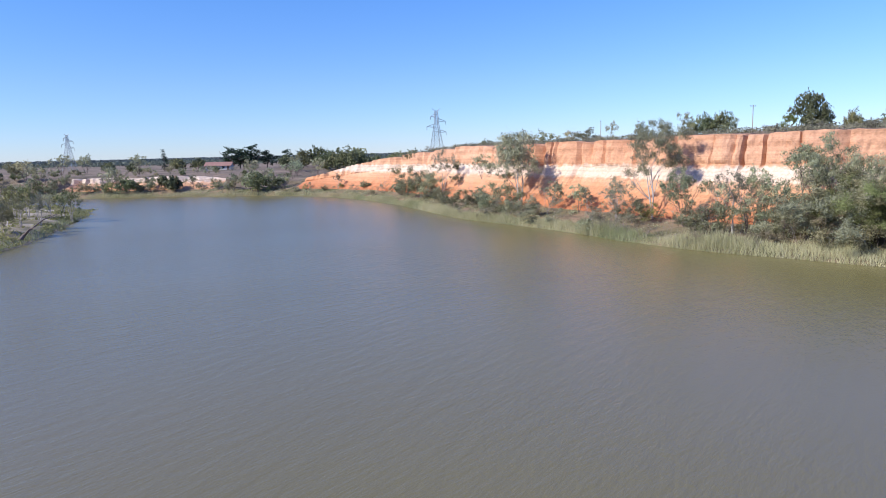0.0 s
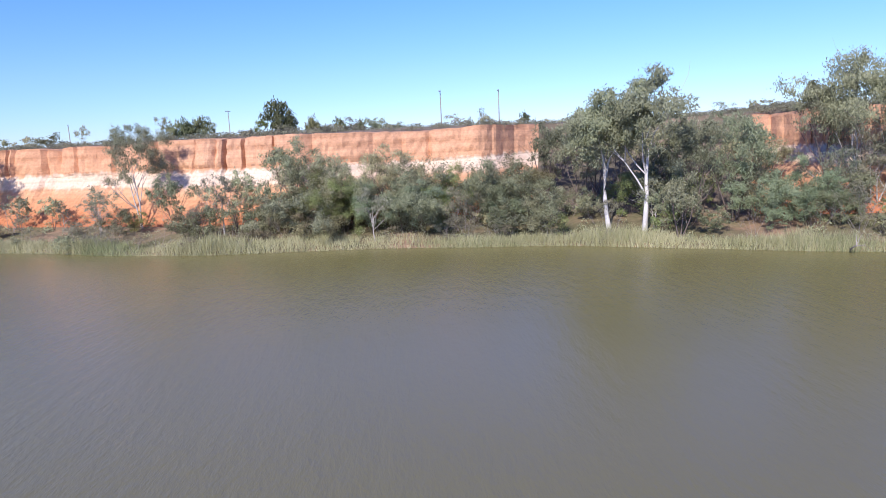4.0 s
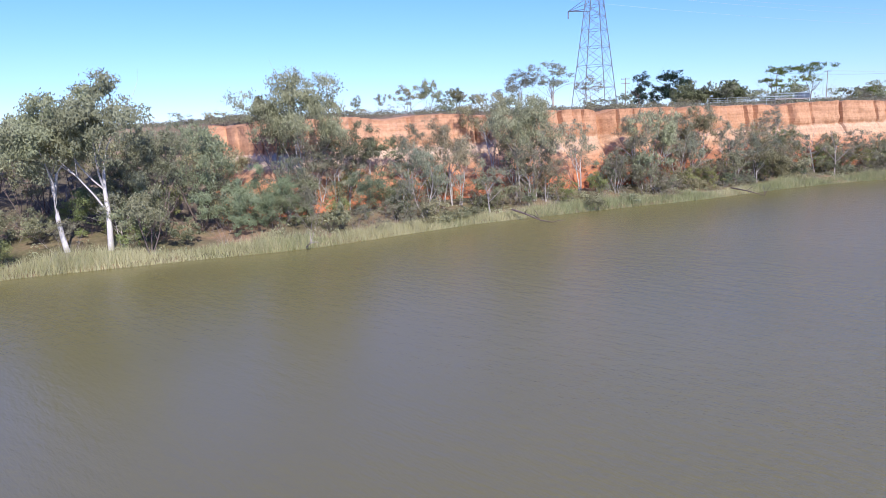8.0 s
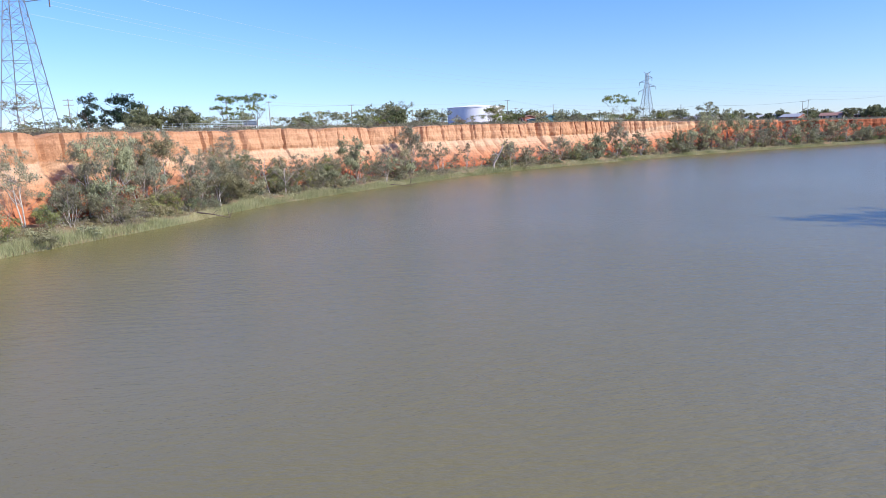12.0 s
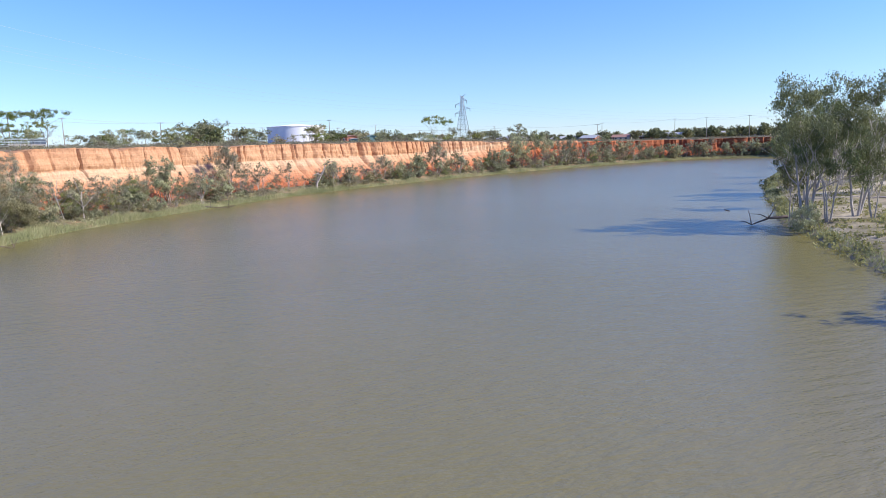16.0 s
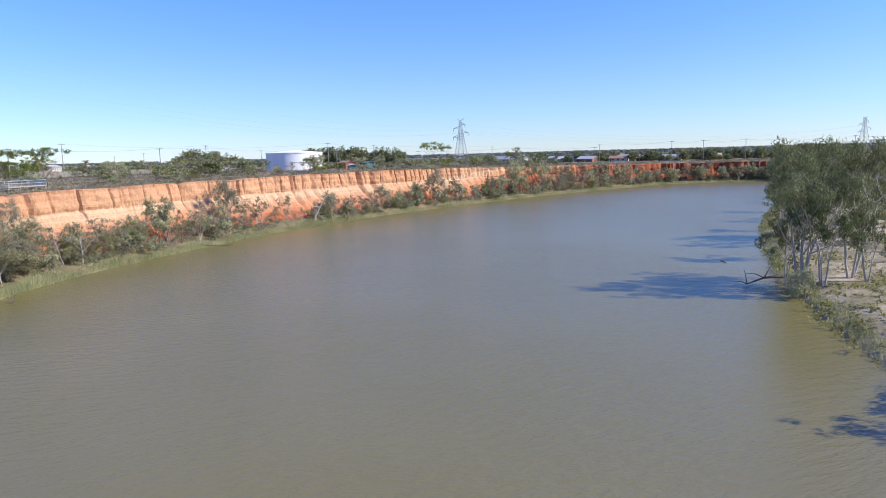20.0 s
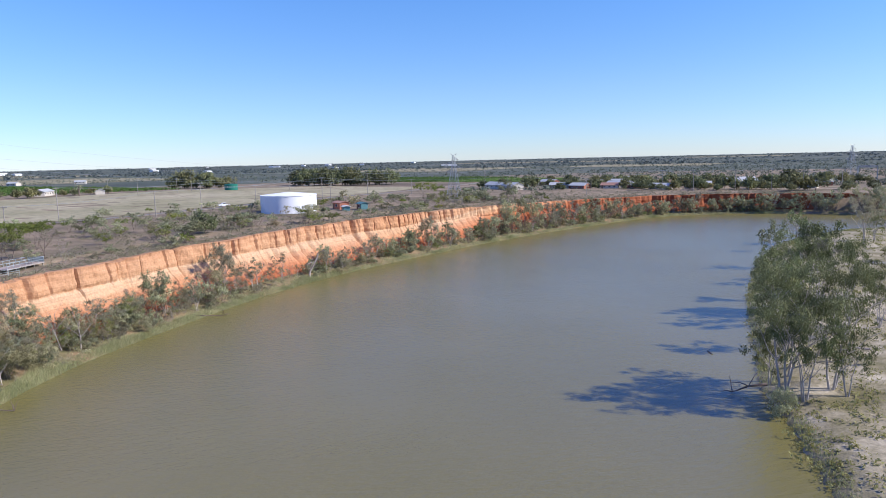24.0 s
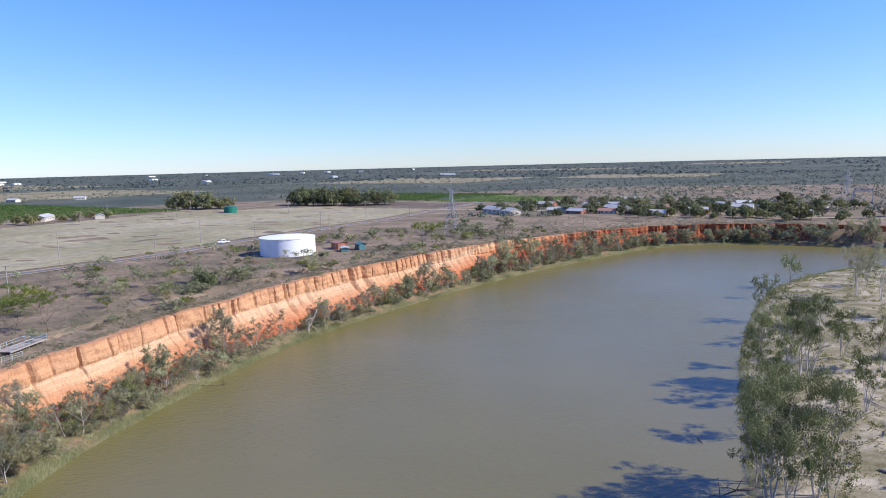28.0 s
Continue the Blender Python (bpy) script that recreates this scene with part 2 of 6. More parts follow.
GREY_WOOD = plain("weathered_dead_wood", (0.34, 0.29, 0.26), 0.9, 0, 0.3, 1.5, 0.4)
GUM = leaf_material("gum_leaves", (0.155, 0.157, 0.085), (0.53, 0.525, 0.32))
OLIVE = leaf_material("olive_leaves", (0.14, 0.141, 0.075), (0.47, 0.465, 0.28))
BLUE = leaf_material("bluish_wattle_leaves", (0.135, 0.165, 0.09), (0.38, 0.43, 0.25))
BRIGHT = leaf_material("yellow_green_leaves", (0.1, 0.125, 0.03), (0.28, 0.31, 0.075))
GREYLEAF = leaf_material("grey_scrub_leaves", (0.165, 0.145, 0.095), (0.42, 0.38, 0.25))
YELLOWISH = leaf_material("yellowish_shrub_leaves", (0.15, 0.17, 0.06), (0.40, 0.42, 0.17))
PINE = leaf_material("dark_conifer_needles", (0.018, 0.035, 0.022), (0.055, 0.085, 0.045), 0.1)
REED = reed_material("reed_blades", (0.37, 0.35, 0.175), (0.68, 0.63, 0.37))


# ---- building helpers ----
def mesh_object(name, verts, faces, mat, parent=None, smooth=False):
    me = bpy.data.meshes.new(name)
    me.from_pydata(verts, [], faces)
    if smooth:
        me.polygons.foreach_set("use_smooth", [True] * len(me.polygons))
    me.materials.append(mat)
    me.update()
    ob = new(name, me)
    ob.parent = parent
    return ob


def part(name, bm, mat, parent, label=""):
    me = bpy.data.meshes.new(name)
    bm.to_mesh(me)
    bm.free()
    me.materials.append(mat)
    ob = new(name, me)
    ob.parent = parent
    return tagged(ob, label)


def thing(name, m, label, category, group="", kind=""):
    ob = new(name)
    ob.matrix_world = m
    return tagged(ob, label, category, group, kind)


def box(bm, size, centre, turn=0.0, bevel=0.0):
    """A box with bevelled edges, added to bm."""
    res = bmesh.ops.create_cube(bm, size=1.0)
    m = Matrix.Translation(centre) @ Matrix.Rotation(turn, 4, "Z") @ Matrix.Diagonal((*size, 1))
    bmesh.ops.transform(bm, matrix=m, verts=res["verts"])
    if bevel:
        edges = list({e for v in res["verts"] for e in v.link_edges})
        bmesh.ops.bevel(bm, geom=edges, offset=bevel, segments=1, affect="EDGES")
    return bm


def bar(bm, a, b, r, sides=4, r2=None):
    """A straight bar from a to b, added to bm."""
    a, b = Vector(a), Vector(b)
    d = b - a
    m = Matrix.Translation((a + b) / 2) @ d.to_track_quat("Z", "Y").to_matrix().to_4x4()
    bmesh.ops.create_cone(bm, cap_ends=True, segments=sides, radius1=r, radius2=r if r2 is None else r2, depth=d.length, matrix=m)
    return bm


def tube(verts, faces, pts, radii, sides=6):
    """A bent, tapering tube through pts, added to the lists."""
    base = len(verts)
    n = len(pts)
    for i, (p, r) in enumerate(zip(pts, radii)):
        d = Vector(pts[min(i + 1, n - 1)]) - Vector(pts[max(i - 1, 0)])
        q = d.to_track_quat("Z", "Y")
        for k in range(sides):
            a = 2 * math.pi * k / sides
            verts.append(tuple(Vector(p) + q @ Vector((r * math.cos(a), r * math.sin(a), 0))))
    for i in range(n - 1):
        for k in range(sides):
            a, b = base + i * sides + k, base + i * sides + (k + 1) % sides
            faces.append((a, b, b + sides, a + sides))


# ---- plan of the river ----
def spline(points, step):
    """A smooth line through the points (any number of values each), sampled at about every step metres."""
    P = np.array(points, float)
    P = np.vstack([2 * P[0] - P[1], P, 2 * P[-1] - P[-2]])
    out = []
    for i in range(1, len(P) - 2):
        a, b, c, d = P[i - 1:i + 3]
        n = max(2, int(np.hypot(*(c - b)[:2]) / step))
        for k in range(n):
            t = k / n
            out.append(0.5 * (2 * b + (c - a) * t + (2 * a - 5 * b + 4 * c - d) * t ** 2 + (3 * b - a - 3 * c + d) * t ** 3))
    out.append(P[-2])
    return np.array(out)


# outer bank: x, y of the waterline, height of the cliff top, offset of the foot, offset of the top
OUTER = [(-220, 217, 6.5, 8, 20), (-160, 211, 6, 7, 15), (-113, 207, 6, 6, 12),
         (-85, 206, 6, 6, 13), (-66, 201, 4, 6, 16), (-51, 199, 4.2, 5, 11), (-29, 183, 9.6, 6, 12), (-11, 153, 12.8, 8, 14),
         (2, 119, 12.8, 9, 15), (11, 104, 13.0, 10, 16), (18, 93, 13.2, 10, 16), (23, 82, 13.3, 11, 18), (30, 72, 13.3, 12, 19),
         (36, 66, 13.3, 12, 19), (43, 59, 13.3, 13, 21), (50, 50, 13.3, 14, 24), (56, 42, 13.3, 14, 40), (61, 31, 13.3, 13, 38)]
OUTER += [(67, 18, 13.5, 12, 24), (74, 9, 13.5, 12, 21), (80, 1, 13.5, 11, 19), (87, -12, 13.4, 10, 17), (96, -30, 13.3, 9, 15.5),
          (106, -46, 13.2, 9, 15), (113, -61, 13.2, 9, 15), (119, -80, 13.2, 8, 14), (125, -102, 13.2, 7, 13.5), (129, -126, 13.2, 6, 13),
          (130, -163, 13.2, 6, 14), (125, -228, 12.6, 8, 15), (115, -280, 11.6, 9, 15), (96, -345, 10.5, 7, 10.5), (62, -376, 10.2, 6, 8.6),
          (10, -388, 10.2, 6, 8.4), (-60, -388, 10.2, 6, 8.6), (-130, -386, 10, 8, 14)]


def tail(x0, y0, x1, y1, h, foot, top):
    """A straight reach of bank, far off."""
    n = 60
    return np.array([(x0 + (x1 - x0) * k / n, y0 + (y1 - y0) * k / n, h, foot, top) for k in range(1, n)])


SHORE = np.vstack([tail(-4600, 520, -220, 217, 6.5, 8, 20), spline(OUTER, 0.9), tail(-130, -386, -4600, -640, 10, 8, 14)])
tang = np.gradient(SHORE[:, :2], axis=0)
tang /= np.linalg.norm(tang, axis=1)[:, None]
NORMAL = np.stack([-tang[:, 1], tang[:, 0]], 1)          # away from the water
ARC = np.concatenate([[0], np.cumsum(np.hypot(*np.diff(SHORE[:, :2], axis=0).T))])

INNER = [(-190, 172), (-150, 168), (-105, 164), (-90, 158), (-79, 146), (-68, 118), (-60, 95), (-57, 80),
         (-50, 50), (-40, 20), (-24, -12), (-8, -42), (2, -63), (10, -86), (14.5, -98), (18, -119), (23, -143), (27, -175),
         (30, -210), (30, -245), (25, -273), (10, -308), (-20, -330), (-80, -338), (-130, -338)]
BANK = np.vstack([tail(-4600, 470, -190, 172, 0, 0, 0)[:, :2], spline(INNER, 2.0), tail(-130, -338, -4600, -580, 0, 0, 0)[:, :2]])


def smooth(t):
    t = np.clip(t, 0, 1)
    return t * t * (3 - 2 * t)


def outer_height(h, foot, top, o):
    """Height of the ground at offset o from the waterline, for a cliff of height h."""
    o = np.asarray(o, float)
    low = np.interp(o, [-8, -0.5, 0.6, foot], [-2.2, -0.4, 0.35, 1.9])
    f = np.clip((o - foot) / (top - foot), 0, 1)
    face = 1.9 + (h - 1.9) * np.interp(f, [0, 0.72, 1], [0, 0.5, 1])
    back = h + 0.4 * smooth((o - top) / 12) + 11 * smooth((o - 600) / 3800)
    return np.where(o < foot, low, np.where(o < top, face, back))


def at_shore(x, y):
    """The index on the waterline nearest to a place."""
    return int(np.argmin((SHORE[:, 0] - x) ** 2 + (SHORE[:, 1] - y) ** 2))


def ground_z(x, y):
    """Height of the ground at a place of the plan."""
    i = at_shore(x, y)
    o = (x - SHORE[i, 0]) * NORMAL[i, 0] + (y - SHORE[i, 1]) * NORMAL[i, 1]
    if o > -3:
        return float(outer_height(*SHORE[i, 2:5], math.copysign(math.hypot(x - SHORE[i, 0], y - SHORE[i, 1]), o)))
    d = np.sqrt((BANK[:, 0] - x) ** 2 + (BANK[:, 1] - y) ** 2).min()
    return float(inner_height(d, x, y))


def inner_height(d, x, y):
    return np.interp(d, [0, 0.9, 4.0, 20, 80], [0.0, 0.40, 1.15, 1.9, 2.6])


# ---- water, ground and cliff ----
def water():
    v = [(-5000, -5000, 0), (5000, -5000, 0), (5000, 5000, 0), (-5000, 5000, 0)]
    tagged(mesh_object("water", v, [(0, 1, 2, 3)], WATER), "murky olive-brown river water with light ripples", "water", kind="structure")


def groove(s, seed, scale, wide):
    """Furrows at uneven distances along the cliff: 0 between them, up to 1 in one, some deep and some faint."""
    w = s + 5.0 * noise.noise((s * scale * 0.45, seed + 3.1, 0.9))
    v = abs(noise.noise((w * scale, seed, 0.3))) / wide
    deep = min(1.0, max(0.0, 0.55 + 1.2 * noise.noise((s * scale * 0.6, seed + 7.7, 1.5))))
    return max(0.0, 1.0 - v) ** 1.5 * deep


def clefts():
    """Narrow clefts at uneven distances along the cliff: place, half width, depth, how far down they run, slant."""
    rng = np.random.default_rng(90)
    s, out = 0.0, []
    while s < ARC[-1]:
        s += rng.uniform(1.2, 4.2) * (1.0 if rng.uniform() < 0.7 else 2.0)
        deep = rng.uniform(0.2, 1.0) ** 2 * 1.15 + 0.12
        out.append((s, rng.uniform(0.14, 0.28) + 0.06 * deep, deep, rng.uniform(0.15, 0.64), rng.normal(0, 1.2)))
    return out


def cliff():
    cuts = clefts()
    places = [c[0] for c in cuts]
    lo, hi = at_shore(-125, 207), at_shore(-100, -386)
    cols = np.concatenate([np.arange(ARC[lo], ARC[at_shore(5, 114)], 0.8), np.arange(ARC[at_shore(5, 114)], ARC[at_shore(70, 14)], 0.40), np.arange(ARC[at_shore(70, 14)], ARC[at_shore(128, -215)], 0.27),
                           np.arange(ARC[at_shore(128, -215)], ARC[hi], 0.8)])
    offs_low = [-7, -2, -0.5, 0.3, 1.5, 3, 5]
    face = np.concatenate([np.linspace(0, 0.62, 19), np.linspace(0.645, 1, 15)])
    verts, faces, gentle = [], [], []
    for s in cols:
        x, y, h, foot, top = [np.interp(s, ARC, SHORE[:, k]) for k in range(5)]
        nx, ny = np.interp(s, ARC, NORMAL[:, 0]), np.interp(s, ARC, NORMAL[:, 1])
        deep = 0.5 + 0.5 * noise.noise((s * 0.05, 9.0, 0))
        steep = smooth((24 - (top - foot)) / 8)
        wob = noise.noise((s * 0.045, 2.0, 0)) * 2.0 + noise.noise((s * 0.14, 5.0, 0)) * 1.1
        g_top = groove(s, 1.7, 0.075, 0.26)
        ribs = float(smooth((-85 - y) / 60))
        near = cuts[int(np.searchsorted(places, s - 9)):int(np.searchsorted(places, s + 9))]
        brow = 0.63 + 0.05 * noise.noise((s * 0.05, 12.0, 0))
        hh = h + noise.noise((s * 0.09, 7.7, 0)) * 0.3 + noise.noise((s * 0.7, 3.7, 0)) * 0.12 - g_top * 1.0 * steep
        hh -= 0.35 * steep * max([max(0.0, 1 - abs(c[0] - s) / (c[1] * 1.6)) * c[2] for c in near] or [0.0])
        col = []
        for o in offs_low:
            oo = o * foot / 9.0 if o > 0 else o
            z = float(outer_height(h, foot, top, oo)) + (noise.noise((x + nx * oo, (y + ny * oo), 0.7)) * 0.2 if o > 0.4 else 0)
            col.append((oo, z))
        for f in face:
            sl = s + (1 - f) * 3.0 * noise.noise((s * 0.03, 6.0, 1))
            big = groove(sl, 1.7, 0.075, 0.26)
            mid = groove(sl, 4.2, 0.20, 0.37)
            slot, gap = 0.0, 9.0
            for at, half, depth, down, slant in near:
                away = abs(at + slant * max(0.0, brow - f) - s)
                gap = min(gap, away)
                if away < half and f > down:
                    slot = max(slot, (1 - away / half) * depth * min(1.0, (f - down) / 0.08))
            swell = min(1.0, gap / 1.3)
            shape = np.interp(f, (0, 0.30, brow - 0.03, brow, 1), [0, 0.46, 0.83, 0.90, 1.0])
            up = float(smooth((f - 0.1) / 0.4))
            crest = float(smooth((f - brow + 0.04) / 0.10))
            o = foot + (top - foot) * shape + wob * steep * (0.35 + 0.65 * f)
            o += steep * (big * (0.5 + 2.2 * up) * (0.5 + deep) + mid * ribs * (0.3 + 1.7 * up) + slot * (0.35 + 0.65 * crest) - 0.45 * swell * (2 - swell) * crest)
            z = 1.9 + (hh - 1.9) * f
            px, py = x + nx * o, y + ny * o
            rough = noise.noise((px * 0.45, py * 0.45, z * 0.35)) * 0.5 + noise.noise((px * 1.6, py * 1.6, z * 0.9)) * 0.2
            ledge = 0.05 * math.sin(z * 4.1 + 3 * noise.noise((s * 0.05, z * 0.2, 1)))
            o += (rough + ledge) * (0.4 + 0.6 * steep)
            col.append((o, z))
        otop = col[-1][0]
        for d in (0.5, 1.6, 4.0, 9.0, 14.0):
            o = max(otop + d, col[-1][0] + 0.3)
            z = float(outer_height(h, foot, top, o))
            blend = min(1, d / 4.0)
            col.append((o, hh * (1 - blend) + (z if o > top else h) * blend + 0.12 * noise.noise((x + nx * o, y + ny * o, 3)) - (0.5 if d > 13 else 0)))
        gentle.append(steep < 0.4 or x < -124 or -76 < x < -48)
        base = len(verts)
        verts += [(x + nx * o, y + ny * o, z) for o, z in col]
        n = len(col)
        if base:
            faces += [(base - n + k, base + k, base + k + 1, base - n + k + 1) for k in range(n - 1)]
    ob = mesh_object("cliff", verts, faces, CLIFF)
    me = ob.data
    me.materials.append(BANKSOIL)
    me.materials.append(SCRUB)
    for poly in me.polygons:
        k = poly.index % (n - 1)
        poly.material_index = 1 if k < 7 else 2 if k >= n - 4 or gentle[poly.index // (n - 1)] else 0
    return tagged(ob, "eroded orange and cream layered clay cliff above the river", "cliff", kind="structure")


def ground():
    """The plateau behind the cliff, out to the horizon, on lines that fan out from inside the bend."""
    cx, cy = -30.0, -90.0
    ang = np.unwrap(np.arctan2(SHORE[:, 1] - cy, SHORE[:, 0] - cx))
    rad = np.hypot(SHORE[:, 0] - cx, SHORE[:, 1] - cy)
    order = np.argsort(ang)
    offs = [-7, -1, 1, 5, 9, 13, 18, 24, 31, 40, 52, 68, 90, 120, 160, 210, 280, 380, 520, 720, 1000, 1500, 2200, 3200, 4600]
    n = len(offs)
    verts, faces = [], []
    angles = np.concatenate([np.arange(ang.min(), -1.35, 0.02), np.arange(-1.35, 1.75, 0.009), np.arange(1.75, ang.max(), 0.02)])
    for c, a in enumerate(angles):
        r0 = float(np.interp(a, ang[order], rad[order]))
        for o in offs:
            x, y = cx + math.cos(a) * (r0 + o), cy + math.sin(a) * (r0 + o)
            z = ground_z(x, y) if o > 0 else -1.5
            i = at_shore(x, y)
            d = math.hypot(x - SHORE[i, 0], y - SHORE[i, 1])
            z += 0.3 * noise.noise((x * 0.1, y * 0.1, 0)) * min(1, max(0, o / 40))
            if -125 < SHORE[i, 0] and -385.5 < SHORE[i, 1] < 208 and d < SHORE[i, 4] + 8:
                z = min(z, 1.5) - 2.5 if d < SHORE[i, 4] + 4 else z - 0.35
            verts.append((x, y, z))
        if c:
            faces += [((c - 1) * n + k, (c - 1) * n + k + 1, c * n + k + 1, c * n + k) for k in range(n - 1)]
    ob = mesh_object("ground", verts, faces, SCRUB, smooth=True)
    ob.data.materials.append(WOODPLAIN)
    for p in ob.data.polygons:
        if p.index % (n - 1) >= 18:
            p.material_index = 1
    tagged(ob, "dry scrubby plateau soil running to the horizon", "ground", kind="structure")


def inner_ground():
    """The low sandy land inside the river's bend."""
    xs = np.concatenate([[-4600, -1500, -600, -350, -240], np.concatenate([np.arange(-180, -40, 3.0), np.arange(-40, 46, 1.1)])])
    ys = np.concatenate([[-700, -520, -430], np.arange(-350, 190, 1.4), [240, 300, 400]])
    poly = BANK
    px, py = poly[:, 0], poly[:, 1]
    qx, qy = np.roll(px, -1), np.roll(py, -1)
    verts, faces = [], []
    for y in ys:
        for x in xs:
            d = math.sqrt(((BANK[:, 0] - x) ** 2 + (BANK[:, 1] - y) ** 2).min())
            cross = ((py > y) != (qy > y)) & (x < (qx - px) * (y - py) / (qy - py + 1e-12) + px)
            if cross.sum() % 2:
                z = float(inner_height(d, x, y)) + 0.25 * noise.noise((x * 0.15, y * 0.15, 1)) * min(1, d / 4) + 0.10 * noise.noise((x * 0.6, y * 0.6, 2)) * min(1, d / 3)
            else:
                z = -min(2.5, d * 0.6) - 0.02
            verts.append((x, y, z))
    n = len(xs)
    for j in range(len(ys) - 1):
        for i in range(n - 1):
            q = (j * n + i, j * n + i + 1, (j + 1) * n + i + 1, (j + 1) * n + i)
            if max(verts[k][2] for k in q) > -1.3:
                faces.append(q)
    tagged(mesh_object("ground_inner", verts, faces, SAND, smooth=True), "pale sandy ground with dry grass inside the river bend", "ground", kind="structure")


BANKSOIL = ground_material("grassy_bank_soil", (0.12, 0.12, 0.05), (0.20, 0.165, 0.09), (0.33, 0.21, 0.13), 0.12)
water()
cliff()
ground()
inner_ground()


# ---- plants ----
GREYGUM = leaf_material("grey_gum_leaves", (0.155, 0.15, 0.1), (0.44, 0.425, 0.29))

RIVERLEAF = leaf_material("river_gum_leaves", (0.085, 0.095, 0.038), (0.31, 0.32, 0.14), 0.24)
DARKLEAF = leaf_material("dark_tree_leaves", (0.095, 0.105, 0.05), (0.29, 0.295, 0.145))


def leaves(centres, normals, length, width, rng, droop=0.6, scatter=0.36):
    """Small pointed leaves, three corners each, lying roughly across the normals."""
    n = len(centres)
    out = normals + rng.normal(0, scatter, (n, 3))
    axis = np.cross(out, rng.normal(size=(n, 3)))
    axis[:, 2] -= droop * np.linalg.norm(axis, axis=1)
    axis /= np.linalg.norm(axis, axis=1)[:, None] + 1e-9
    side = np.cross(axis, out)
    side /= np.linalg.norm(side, axis=1)[:, None] + 1e-9
    L = length * rng.uniform(0.6, 1.4, (n, 1)) / 2
    W = width * rng.uniform(0.6, 1.4, (n, 1)) / 2
    return np.stack([centres - axis * L - side * W, centres - axis * L + side * W, centres + axis * L], 1).reshape(-1, 3)


def crown_mesh(name, clumps, per, length, width, rng, droop=0.6):
    """Boughs (x, y, z, radius, flatness), each a shell of leafy sprays that hang a little, with gaps between them."""
    pts, nor = [], []
    for x, y, z, r, flat in clumps:
        sprays = min(16, max(6, int(9 * r)))
        v = rng.normal(size=(sprays, 3))
        v[:, 2] += 0.35
        v /= np.linalg.norm(v, axis=1)[:, None]
        c = v * r * rng.uniform(0.45, 1.05, (sprays, 1))
        c[:, 2] *= flat
        k = max(1, int(per * r * r / sprays))
        own = np.repeat(c, k, 0)
        d = rng.normal(0, 0.25 * min(r, 0.95), own.shape)
        d[:, 2] = d[:, 2] * 0.75 - np.abs(rng.normal(0, 0.08 * r, len(d)))
        pts.append(own + d + (x, y, z))
        nor.append(np.repeat(v, k, 0) * 0.8 + d / r)
    nor = np.vstack(nor)
    nor /= np.linalg.norm(nor, axis=1)[:, None] + 1e-9
    corners = leaves(np.vstack(pts), nor, length, width, rng, droop, 0.5)
    me = bpy.data.meshes.new(name)
    me.from_pydata(corners.tolist(), [], np.arange(len(corners)).reshape(-1, 3).tolist())
    return me


def grow(verts, faces, tips, p, d, length, r, level, rng, spread, up, sides):
    """One limb and, from its upper part, its branches."""
    pts, rad = [tuple(p)], [r]
    q, e = Vector(p), Vector(d).normalized()
    n = 4 if level == 0 else 3
    for k in range(n):
        e = (e + Vector(rng.normal(0, 0.10 if level == 0 else 0.16, 3)) + Vector((0, 0, up * 0.14))).normalized()
        q = q + e * (length / n)
        pts.append(tuple(q))
        rad.append(r * (1 - 0.6 * (k + 1) / n))
    tube(verts, faces, pts, rad, sides)
    if level >= 2:
        tips.append((q, length))
        return
    for k in range(int(rng.integers(4, 6)) if level == 0 else int(rng.integers(2, 4))):
        i = int(rng.integers(2, n)) if k else n
        a = rng.uniform(0, 2 * math.pi)
        side = Vector((math.cos(a), math.sin(a), rng.uniform(-0.1, 0.5)))
        grow(verts, faces, tips, pts[i], (e * (1 - spread) + side * spread), length * rng.uniform(0.5, 0.78), rad[i] * 0.72, level + 1, rng, spread, up, max(3, sides - 3))


